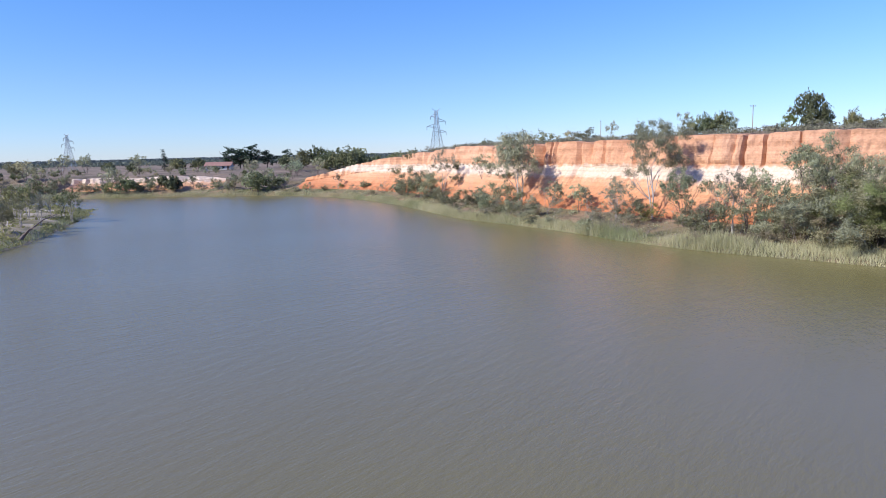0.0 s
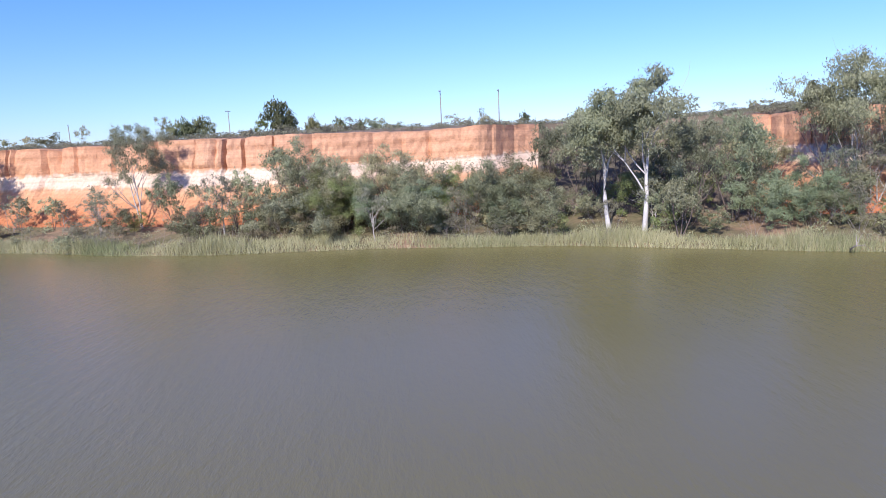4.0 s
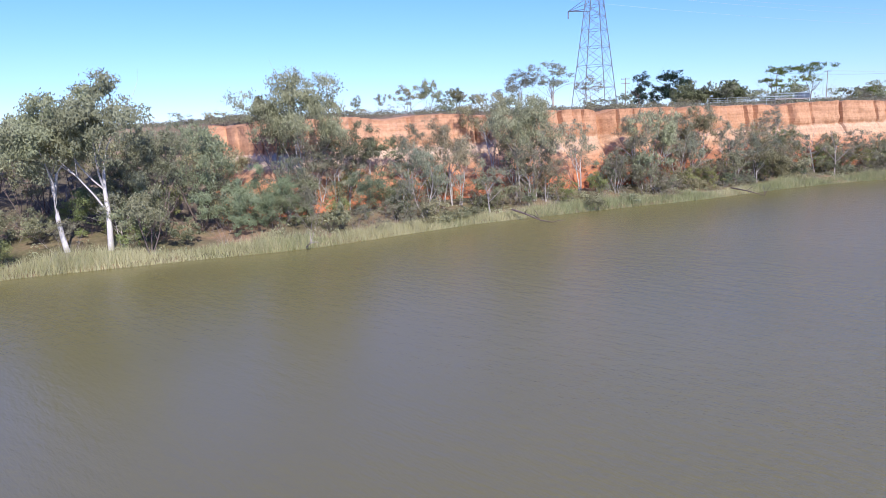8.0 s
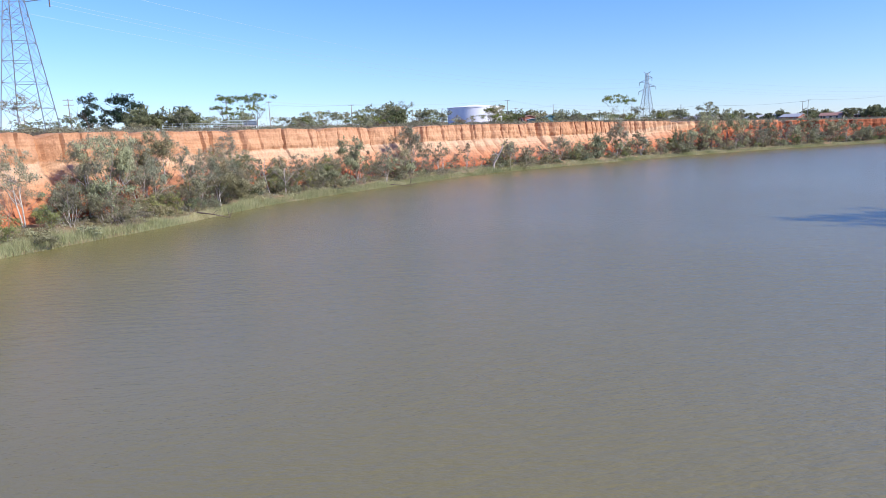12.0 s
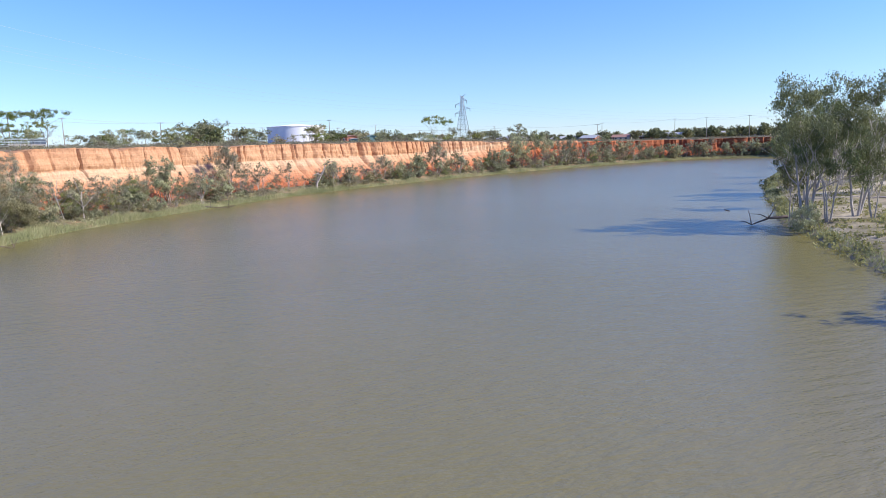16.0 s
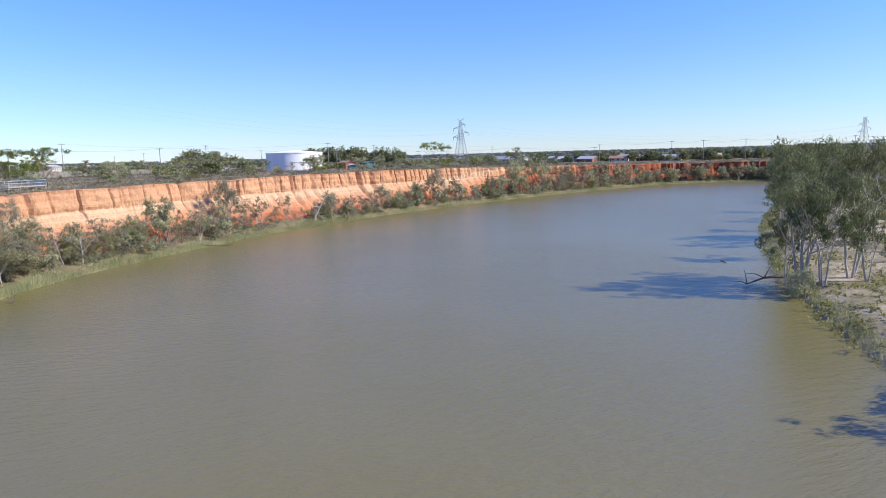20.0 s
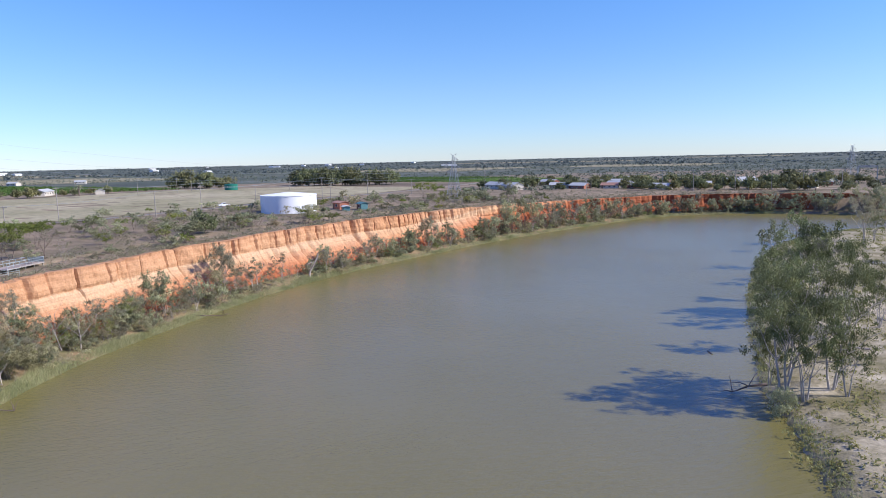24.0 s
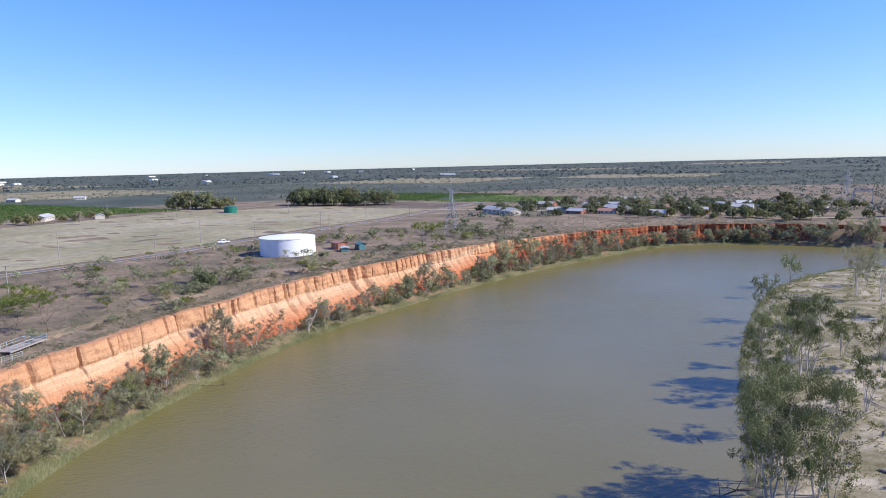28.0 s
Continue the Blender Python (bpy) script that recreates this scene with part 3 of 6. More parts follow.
def tree_template(kind, seed, fine):
    """Trunk and crown meshes of a plant about its true size, and its height."""
    rng = np.random.default_rng(seed)
    verts, faces, tips = [], [], []
    k = PLANTS[kind]
    H = k["height"]
    small = k["stems"] > 3
    for s in range(k["stems"]):
        a = 2 * math.pi * (s + rng.uniform(0, 0.7)) / k["stems"]
        lean = k["lean"] * rng.uniform(0.5, 1.2)
        d = Vector((math.cos(a) * lean, math.sin(a) * lean, 1))
        foot = (math.cos(a) * 0.12 * (k["stems"] > 1), math.sin(a) * 0.12 * (k["stems"] > 1), -0.4)
        grow(verts, faces, tips, foot, d, H * k["bole"] * rng.uniform(0.85, 1.1) * (1.4 if small else 1), H * k["girth"] / math.sqrt(k["stems"]), 1 if small else 0, rng, k["spread"], k["up"], 3 if small else 6)
    top = max(t[0].z for t in tips)
    tall = top
    trunk = bpy.data.meshes.new("trunk")
    trunk.from_pydata(verts, [], faces)
    trunk.polygons.foreach_set("use_smooth", [True] * len(trunk.polygons))
    trunk.materials.append(k["bark"])
    crown = None
    if k["leaf"]:
        clumps = []
        zc, rz, rr, n = k["mass"]
        order = rng.permutation(len(tips))
        for q in range(k["clumps"]):
            p, ln = tips[order[q % len(tips)]]
            r = k["clump"] * H * rng.uniform(0.6, 1.3)
            o = rng.normal(0, 0.5 * r, 3)
            if ((p.x ** 2 + p.y ** 2) / (rr * H) ** 2 + ((p.z / tall - zc) / rz) ** 2) > 1.25:
                continue
            clumps.append((p.x + o[0], p.y + o[1], max(r * 0.6, p.z + o[2] * 0.7), r, k["flat"]))
        lobes = [rng.normal(0, 1, 3) for _ in range(5)]
        for _ in range(n):
            v = rng.normal(0, 1, 3)
            v /= np.linalg.norm(v)
            lump = 0.50 + 0.68 * max(0.0, max(float(v @ (b / np.linalg.norm(b))) for b in lobes)) ** 2
            u = lump * rng.uniform(0.25, 1.0) ** 0.5
            r = k["clump"] * H * rng.uniform(0.5, 1.25)
            clumps.append((v[0] * u * rr * H, v[1] * u * rr * H, max(r * 0.5, tall * (zc + v[2] * u * rz)), r, k["flat"]))
        top = max(c[2] + c[3] * c[4] * 0.9 for c in clumps)
        crown = crown_mesh("crown", clumps, 0.62 * k["dense"] / fine ** 2, k["size"][0] * fine, k["size"][1] * fine, rng, k["droop"])
        crown.materials.append(k["leaf"])
    return trunk, crown, top


def plant_kind(height, stems=1, lean=0.1, bole=0.42, girth=0.016, spread=0.55, up=0.5, bark=None, leaf=None, clumps=2, clump=0.07, flat=0.8,
               mass=(0.6, 0.35, 0.3, 20), dense=70, size=(0.34, 0.11), droop=0.6):
    return dict(height=height, stems=stems, lean=lean, bole=bole, girth=girth, spread=spread, up=up, bark=bark, leaf=leaf, clumps=clumps, clump=clump,
                flat=flat, mass=mass, dense=dense, size=size, droop=droop)


PLANTS = {
    "tall_gum": plant_kind(19, 1, 0.05, 0.38, 0.013, 0.48, 0.9, WHITE_BARK, GUM, 40, 0.060, 0.85, (0.70, 0.30, 0.26, 14), 200, (0.40, 0.15), 1.0),
    "gum": plant_kind(12, 2, 0.22, 0.42, 0.014, 0.50, 0.6, BARK, GUM, 26, 0.085, 0.8, (0.70, 0.30, 0.28, 9), 190, (0.36, 0.14), 1.0),
    "sparse_gum": plant_kind(10, 2, 0.25, 0.45, 0.014, 0.5, 0.5, BARK, GREYGUM, 26, 0.066, 0.8, (0.72, 0.28, 0.26, 5), 230, (0.32, 0.11), 1.0),
    "river_gum": plant_kind(13, 3, 0.26, 0.40, 0.015, 0.50, 0.55, DARK_BARK, GUM, 22, 0.078, 0.85, (0.56, 0.44, 0.27, 6), 210, (0.38, 0.15), 0.9),
    "bank_gum": plant_kind(13, 3, 0.26, 0.38, 0.014, 0.52, 0.55, BARK, RIVERLEAF, 24, 0.064, 0.85, (0.56, 0.44, 0.28, 6), 230, (0.34, 0.12), 0.9),
    "shrub": plant_kind(4.5, 4, 0.5, 0.36, 0.008, 0.6, 0.3, DARK_BARK, OLIVE, 14, 0.115, 0.9, (0.45, 0.52, 0.46, 18), 470, (0.24, 0.10), 0.4),
    "yellow_shrub": plant_kind(4.5, 4, 0.45, 0.38, 0.008, 0.55, 0.5, DARK_BARK, YELLOWISH, 14, 0.105, 1.0, (0.5, 0.5, 0.38, 16), 470, (0.24, 0.09), 0.2),
    "wattle": plant_kind(5.5, 4, 0.4, 0.40, 0.008, 0.6, 0.3, DARK_BARK, BLUE, 16, 0.105, 0.85, (0.48, 0.5, 0.44, 20), 430, (0.26, 0.09), 0.6),
    "grey_shrub": plant_kind(4.0, 7, 0.5, 0.42, 0.009, 0.6, 0.3, GREY_WOOD, GREYLEAF, 16, 0.09, 0.8, (0.5, 0.45, 0.42, 8), 430, (0.2, 0.07), 0.3),
    "twiggy_bush": plant_kind(3.0, 6, 0.6, 0.42, 0.010, 0.6, 0.2, GREY_WOOD, GREYLEAF, 14, 0.10, 0.7, (0.5, 0.42, 0.48, 8), 430, (0.18, 0.07), 0.3),
    "mallee": plant_kind(8, 3, 0.35, 0.42, 0.011, 0.55, 0.35, DARK_BARK, OLIVE, 20, 0.085, 0.6, (0.74, 0.22, 0.38, 14), 240, (0.32, 0.13), 0.4),
    "umbrella_tree": plant_kind(9, 2, 0.3, 0.48, 0.012, 0.58, 0.25, DARK_BARK, BRIGHT, 16, 0.085, 0.45, (0.86, 0.10, 0.42, 16), 260, (0.30, 0.12), 0.2),
    "bright_bush": plant_kind(4.0, 4, 0.5, 0.40, 0.008, 0.6, 0.2, DARK_BARK, BRIGHT, 10, 0.12, 0.7, (0.55, 0.40, 0.52, 14), 400, (0.22, 0.09), 0.2),
    "pine": plant_kind(13, 1, 0.03, 0.5, 0.018, 0.6, 0.3, DARK_BARK, PINE, 8, 0.085, 0.7, (0.56, 0.46, 0.21, 44), 170, (0.42, 0.16), 0.1),
    "dense_tree": plant_kind(12, 1, 0.15, 0.3, 0.016, 0.6, 0.4, DARK_BARK, DARKLEAF, 10, 0.12, 0.85, (0.56, 0.42, 0.38, 22), 150, (0.44, 0.19), 0.4),
    "saltbush": plant_kind(1.6, 5, 0.5, 0.4, 0.010, 0.6, 0.3, DARK_BARK, GREYLEAF, 8, 0.17, 0.75, (0.45, 0.45, 0.6, 8), 900, (0.16, 0.07), 0.2),
    "dead_tree": plant_kind(9, 1, 0.25, 0.42, 0.011, 0.6, 0.4, GREY_WOOD),
    "dead_shrub": plant_kind(4, 6, 0.5, 0.45, 0.009, 0.6, 0.3, GREY_WOOD),
}
TEMPLATES = {}


def plant(kind, seed, x, y, height, label, category, group="", z=None, turn=None, wide=1.0):
    leaf = min(2.6, max(0.62, math.hypot(x - 25, y + 10) / 170))          # finer leaves on the plants nearest the river's middle
    want = leaf * PLANTS[kind]["height"] / height
    fine = min((0.36, 0.5, 0.7, 1.0, 1.4, 2.0, 2.8, 4.0), key=lambda f: abs(math.log(f / want)))
    key = (kind, seed, fine)
    if key not in TEMPLATES:
        TEMPLATES[key] = tree_template(kind, 100 * seed + len(kind), fine)
    trunk, crown, top = TEMPLATES[key]
    s = height / top
    if z is None:
        z = ground_z(x, y)
    if turn is None:
        turn = (x * 7.3 + y * 3.1) % 6.28
    name = kind if "tree" in kind or "shrub" in kind or "bush" in kind else kind + "_tree"
    root = new(name)
    root.matrix_world = Matrix.Translation((x, y, z)) @ Matrix.Rotation(turn, 4, "Z") @ Matrix.Diagonal((s * wide, s * wide, s, 1))
    for nm, me in (("trunk", trunk), ("crown", crown)):
        if me:
            new(nm, me).parent = root
    return tagged(root, label, category, group)




# ---- pylons, tank ----
def pylon(x, y, height, turn, base=0.135):
    z = ground_z(x, y)
    root = thing("pylon", pose(x, y, z, 0, 0, turn), "tall galvanised steel lattice power pylon", "pylon", "power pylons")
    H = height

    def half(t):
        return np.interp(t, [0, 0.76, 1], [base, 0.030, 0.02]) * H
    levels = [0, 0.14, 0.27, 0.38, 0.48, 0.56, 0.62, 0.69, 0.76, 0.83, 0.90, 0.96]
    corners = ((1, 1), (-1, 1), (-1, -1), (1, -1))
    for cx, cy in corners:
        vs, fs = [], []
        tube(vs, fs, [(cx * half(a), cy * half(a), a * H - 0.3 * (a == 0)) for a in levels], [0.10] * len(levels), 4)
        mesh_object("leg", vs, fs, STEEL, root)
    for k in range(4):
        (ax, ay), (bx, by) = corners[k], corners[(k + 1) % 4]
        for a, b in zip(levels, levels[1:]):
            la, ra = (ax * half(a), ay * half(a), a * H), (bx * half(a), by * half(a), a * H)
            lb, rb = (ax * half(b), ay * half(b), b * H), (bx * half(b), by * half(b), b * H)
            for p, q in ((la, rb), (ra, lb), (lb, rb)):
                vs, fs = [], []
                tube(vs, fs, [p, q], [0.042, 0.042], 4)
                mesh_object("brace", vs, fs, STEEL, root)
    for t, side, reach in ((0.78, 1, 0.16), (0.69, -1, 0.17), (0.60, 1, 0.17), (0.86, -1, 0.10)):
        bm = bmesh.new()
        w = half(t)
        tip = (side * reach * H, 0, t * H + 0.3)
        for cy in (-1, 1):
            bar(bm, (side * w, cy * w, t * H), tip, 0.08)
            bar(bm, (side * w, cy * w, (t + 0.055) * H), tip, 0.06)
        arm = part("cross_arm", bm, STEEL, root)
        bm = bmesh.new()
        for q in range(7):
            bar(bm, (tip[0], 0, tip[2] - 0.1 - q * 0.2), (tip[0], 0, tip[2] - 0.26 - q * 0.2), 0.11, 6)
        part("insulator", bm, DARK_BARK, arm)
    for side in (-1, 1):
        bm = bmesh.new()
        for cy in (-1, 1):
            bar(bm, (side * half(0.96), cy * half(0.96), 0.96 * H), (side * 0.075 * H, 0, H), 0.06)
        part("peak", bm, STEEL, root)
    return root


def tank(x, y, r, h, mat, name, label):
    z = ground_z(x, y)
    root = thing(name, pose(x, y, z), label, "tank")
    bm = bmesh.new()
    bmesh.ops.create_cone(bm, cap_ends=False, segments=64, radius1=r, radius2=r, depth=h, matrix=Matrix.Translation((0, 0, h / 2 - 0.3)))
    for f in bm.faces:
        f.smooth = len(f.verts) == 4
    part("wall", bm, mat, root)
    bm = bmesh.new()
    bmesh.ops.create_cone(bm, cap_ends=True, segments=64, radius1=r * 1.01, radius2=0.3, depth=r * 0.1, matrix=Matrix.Translation((0, 0, h - 0.3 + r * 0.05 + 0.005)))
    part("roof", bm, mat, root)
    bm = bmesh.new()
    bmesh.ops.create_cone(bm, cap_ends=False, segments=64, radius1=r * 1.015, radius2=r * 1.015, depth=0.25, matrix=Matrix.Translation((0, 0, h - 0.42)))
    part("rim", bm, mat, root)
    return root



pylon(-1.6, 297, 26.5, 20)
pylon(145, -23.5, 34, 60, 0.11)
pylon(173, -270, 22.5, 10)
pylon(17, -521, 25.6, 40)
pylon(-205, 366, 20, 0)
tank(190.5, -179, 10.5, 7.0, TANK, "water_tank", "large round white-painted steel water tank with a low roof")
tank(427, -343, 5.0, 5.0, GREEN_TANK, "water_tank", "small round dark green water tank on the field's edge")


# ---- planted trees and shrubs: kind, variant, x, y, height ----
PLANTED = []
PLANTED.append(("north bank", [
    ("yellow_shrub", 1, -41.2, 198.2, 2.0), ("sparse_gum", 2, -30.1, 192.5, 4.4), ("grey_shrub", 0, -24.7, 185.6, 2.1),
    ("shrub", 1, -20.8, 184.0, 1.5), ("dead_shrub", 1, -15.6, 178.2, 6.1), ("dead_shrub", 0, -13.0, 174.0, 4.5),
    ("shrub", 1, -10.0, 164.3, 3.7), ("shrub", 2, -6.5, 155.2, 7.7), ("shrub", 0, -3.2, 150.2, 6.1),
    ("sparse_gum", 1, 0.5, 146.3, 10.8), ("dead_shrub", 1, 5.2, 133.2, 6.7), ("shrub", 0, -0.5, 137.3, 3.7),
    ("shrub", 1, 2.9, 127.6, 3.6), ("shrub", 2, 6.1, 122.2, 4.2), ("shrub", 0, 8.6, 116.9, 5.2), ("grey_shrub", 1, 10.0, 112.6, 3.6),
]))
PLANTED.append(("north bank", [
    ("gum", 2, 13.8, 116.0, 13.2), ("shrub", 0, 11.3, 110.7, 4.4), ("shrub", 1, 14.4, 106.1, 3.7),
    ("dead_shrub", 0, 16.9, 107.7, 6.7), ("grey_shrub", 0, 17.1, 102.0, 3.6), ("grey_shrub", 1, 17.7, 99.2, 2.2),
    ("sparse_gum", 2, 22.8, 102.5, 3.9), ("grey_shrub", 0, 23.8, 92.5, 3.7), ("shrub", 1, 22.0, 94.0, 2.1),
    ("grey_shrub", 2, 24.7, 87.7, 2.9), ("gum", 0, 29.6, 91.6, 13.6), ("river_gum", 1, 31.2, 83.9, 7.7),
    ("shrub", 2, 30.8, 79.2, 4.2), ("shrub", 0, 31.9, 77.8, 4.3), ("river_gum", 1, 36.2, 77.1, 7.8),
    ("dead_shrub", 0, 35.0, 77.0, 4.7),
]))
PLANTED.append(("north bank", [
    ("sparse_gum", 0, 38.0, 76.6, 6.1), ("river_gum", 1, 42.8, 76.1, 11.1), ("river_gum", 2, 43.6, 72.5, 9.7),
    ("gum", 0, 45.6, 70.6, 9.1), ("shrub", 1, 38.0, 72.3, 4.9), ("grey_shrub", 2, 38.8, 70.3, 5.0), ("shrub", 0, 40.8, 68.3, 5.5),
    ("shrub", 1, 42.2, 67.0, 5.8), ("yellow_shrub", 2, 43.7, 65.6, 7.0), ("shrub", 0, 38.9, 75.6, 5.4),
    ("shrub", 1, 41.6, 71.7, 6.9), ("shrub", 2, 44.3, 69.2, 7.5),
]))
PLANTED.append(("gully bank", [
    ("grey_shrub", 0, 31.3, 78.5, 4.4), ("yellow_shrub", 1, 42.9, 67.7, 7.6), ("shrub", 2, 45.8, 67.7, 7.6),
    ("river_gum", 0, 49.8, 64.9, 10.1), ("shrub", 1, 49.5, 60.6, 7.5), ("wattle", 2, 50.7, 59.0, 6.3),
    ("yellow_shrub", 0, 54.3, 59.2, 6.9), ("grey_shrub", 1, 53.7, 55.1, 5.3), ("shrub", 2, 57.6, 54.8, 7.6),
    ("shrub", 0, 59.1, 51.5, 7.6), ("shrub", 1, 57.9, 48.1, 4.8), ("yellow_shrub", 2, 58.0, 44.4, 2.6),
    ("shrub", 0, 63.0, 54.6, 5.8), ("river_gum", 1, 70.7, 56.0, 9.5), ("grey_shrub", 2, 69.1, 51.3, 2.4),
    ("river_gum", 0, 68.1, 49.0, 11.9),
]))
PLANTED.append(("gully bank", [
    ("yellow_shrub", 1, 58.1, 60.8, 7.2), ("shrub", 2, 54.9, 65.0, 7.7), ("tall_gum", 0, 63.0, 41.4, 16.2),
    ("tall_gum", 1, 63.7, 37.5, 17.7), ("shrub", 2, 66.6, 35.6, 6.1), ("river_gum", 0, 69.2, 34.7, 11.1),
    ("river_gum", 1, 71.7, 31.5, 11.8), ("shrub", 2, 65.4, 30.9, 3.2), ("wattle", 0, 71.0, 28.0, 6.5),
    ("wattle", 1, 72.1, 25.5, 5.5), ("wattle", 2, 68.7, 25.9, 3.1), ("wattle", 0, 74.1, 23.7, 4.7),
    ("grey_shrub", 1, 73.1, 19.7, 5.0), ("gum", 2, 81.2, 22.2, 15.4), ("river_gum", 0, 80.4, 24.8, 13.0),
    ("sparse_gum", 1, 82.9, 18.7, 9.8),
]))
PLANTED.append(("gully bank", [
    ("shrub", 2, 73.0, 16.4, 3.3), ("wattle", 0, 79.7, 14.7, 6.0), ("wattle", 1, 81.9, 11.9, 5.3), ("mallee", 2, 85.6, 16.9, 9.0),
    ("mallee", 0, 89.1, 14.1, 5.4), ("sparse_gum", 1, 85.0, 9.7, 9.0), ("sparse_gum", 2, 87.6, 5.8, 11.5),
    ("grey_shrub", 0, 84.0, 7.6, 4.0), ("sparse_gum", 1, 87.3, 4.5, 10.0), ("yellow_shrub", 2, 68.9, 42.9, 5.4),
    ("river_gum", 0, 71.4, 39.7, 8.5), ("river_gum", 1, 77.6, 33.0, 8.1), ("shrub", 2, 65.2, 46.0, 3.9),
    ("shrub", 0, 78.4, 22.6, 5.1), ("grey_shrub", 1, 82.3, 20.9, 4.5), ("mallee", 2, 89.7, 11.7, 3.0),
]))
PLANTED.append(("gully bank", [
    ("grey_shrub", 0, 76.7, 13.6, 2.8), ("grey_shrub", 1, 80.6, 8.7, 3.4), ("grey_shrub", 2, 83.8, 6.1, 3.9),
    ("yellow_shrub", 0, 63.5, 35.3, 2.7), ("shrub", 1, 54.8, 50.4, 3.3), ("grey_shrub", 2, 51.8, 52.5, 3.0),
    ("river_gum", 0, 76.6, 58.1, 7.6), ("river_gum", 1, 74.0, 50.8, 10.2), ("river_gum", 2, 78.8, 50.1, 9.0),
    ("river_gum", 0, 76.7, 45.2, 9.1), ("river_gum", 1, 79.3, 44.0, 9.1), ("river_gum", 2, 78.9, 40.0, 8.9),
    ("river_gum", 0, 81.9, 38.1, 8.3), ("river_gum", 1, 85.0, 36.1, 7.3), ("shrub", 2, 82.4, 32.0, 5.5),
    ("grey_shrub", 0, 70.7, 46.2, 7.6),
]))
PLANTED.append(("gully bank", [
    ("shrub", 1, 73.4, 42.6, 6.3), ("shrub", 2, 73.9, 38.8, 5.7), ("yellow_shrub", 0, 74.2, 35.9, 5.1),
    ("shrub", 1, 65.3, 56.5, 6.9), ("shrub", 2, 61.9, 59.1, 5.7), ("shrub", 0, 64.9, 50.3, 3.7), ("wattle", 1, 74.3, 25.6, 7.0),
    ("wattle", 2, 73.0, 21.6, 4.3), ("shrub", 0, 52.0, 65.4, 8.1), ("shrub", 1, 53.7, 60.0, 7.6), ("shrub", 2, 48.7, 69.0, 7.0),
    ("shrub", 0, 45.7, 69.2, 6.7), ("wattle", 1, 46.7, 63.8, 6.1), ("grey_shrub", 2, 58.2, 57.4, 6.4),
    ("grey_shrub", 0, 53.1, 55.8, 5.3), ("wattle", 1, 56.4, 51.6, 5.1),
]))
PLANTED.append(("gully bank", [
    ("grey_shrub", 2, 40.8, 68.3, 5.1), ("sparse_gum", 0, 34.5, 77.6, 7.7),
]))
PLANTED.append(("middle bank", [
    ("dead_shrub", 1, 83.4, 1.2, 3.4), ("gum", 1, 97.1, -1.0, 10.4), ("gum", 2, 90.8, -4.2, 14.2),
    ("sparse_gum", 0, 90.9, -6.4, 10.6), ("grey_shrub", 1, 91.8, -10.5, 7.1), ("shrub", 2, 91.8, -8.3, 4.1),
    ("sparse_gum", 0, 97.8, -13.5, 10.2), ("yellow_shrub", 1, 95.5, -15.7, 3.5), ("dead_shrub", 1, 96.7, -18.2, 7.3),
    ("sparse_gum", 0, 101.9, -21.9, 11.0), ("gum", 1, 100.9, -24.4, 11.5), ("sparse_gum", 2, 104.8, -29.1, 10.5),
    ("river_gum", 0, 106.8, -32.2, 11.4), ("sparse_gum", 1, 111.0, -38.7, 9.1), ("grey_shrub", 2, 104.8, -34.6, 3.2),
    ("shrub", 0, 98.2, -25.7, 2.3),
]))
PLANTED.append(("middle bank", [
    ("grey_shrub", 1, 110.8, -42.3, 5.3), ("yellow_shrub", 2, 110.9, -44.5, 3.6), ("grey_shrub", 0, 107.9, -39.4, 2.8),
    ("shrub", 1, 113.1, -48.7, 4.2), ("grey_shrub", 2, 115.4, -53.7, 4.5), ("dead_tree", 0, 116.4, -58.6, 8.2),
    ("yellow_shrub", 1, 117.9, -56.9, 4.5), ("grey_shrub", 2, 118.5, -64.6, 3.5), ("shrub", 0, 122.3, -70.1, 5.0),
    ("grey_shrub", 1, 88.2, -3.4, 3.3), ("shrub", 2, 88.2, -5.6, 2.6), ("yellow_shrub", 0, 90.9, -10.9, 2.9),
    ("grey_shrub", 1, 93.7, -16.5, 2.0), ("grey_shrub", 2, 96.6, -22.5, 1.9), ("grey_shrub", 0, 103.2, -32.3, 2.5),
    ("shrub", 1, 100.6, -19.4, 5.0),
]))
PLANTED.append(("middle bank", [
    ("grey_shrub", 2, 104.3, -26.3, 4.5), ("shrub", 0, 87.7, -0.4, 4.0), ("grey_shrub", 1, 101.3, -29.1, 2.8),
    ("shrub", 2, 116.9, -52.1, 4.1),
]))
PLANTED.append(("south bank", [
    ("grey_shrub", 0, 118.5, -64.6, 6.2), ("yellow_shrub", 1, 122.6, -71.0, 6.1), ("river_gum", 2, 123.5, -77.7, 10.1),
    ("sparse_gum", 0, 125.7, -81.6, 8.3), ("dead_shrub", 1, 128.5, -91.3, 6.6), ("sparse_gum", 2, 131.8, -100.5, 12.0),
    ("grey_shrub", 0, 129.5, -103.7, 3.8), ("sparse_gum", 1, 132.2, -111.7, 7.2), ("grey_shrub", 2, 133.2, -118.1, 5.6),
    ("shrub", 0, 135.2, -144.9, 2.0), ("sparse_gum", 1, 135.2, -153.9, 3.7), ("sparse_gum", 2, 135.0, -161.9, 7.8),
    ("grey_shrub", 0, 133.2, -152.8, 1.8), ("river_gum", 1, 134.1, -181.5, 7.9), ("sparse_gum", 2, 133.5, -191.0, 11.4),
    ("grey_shrub", 0, 133.6, -172.6, 2.8),
]))
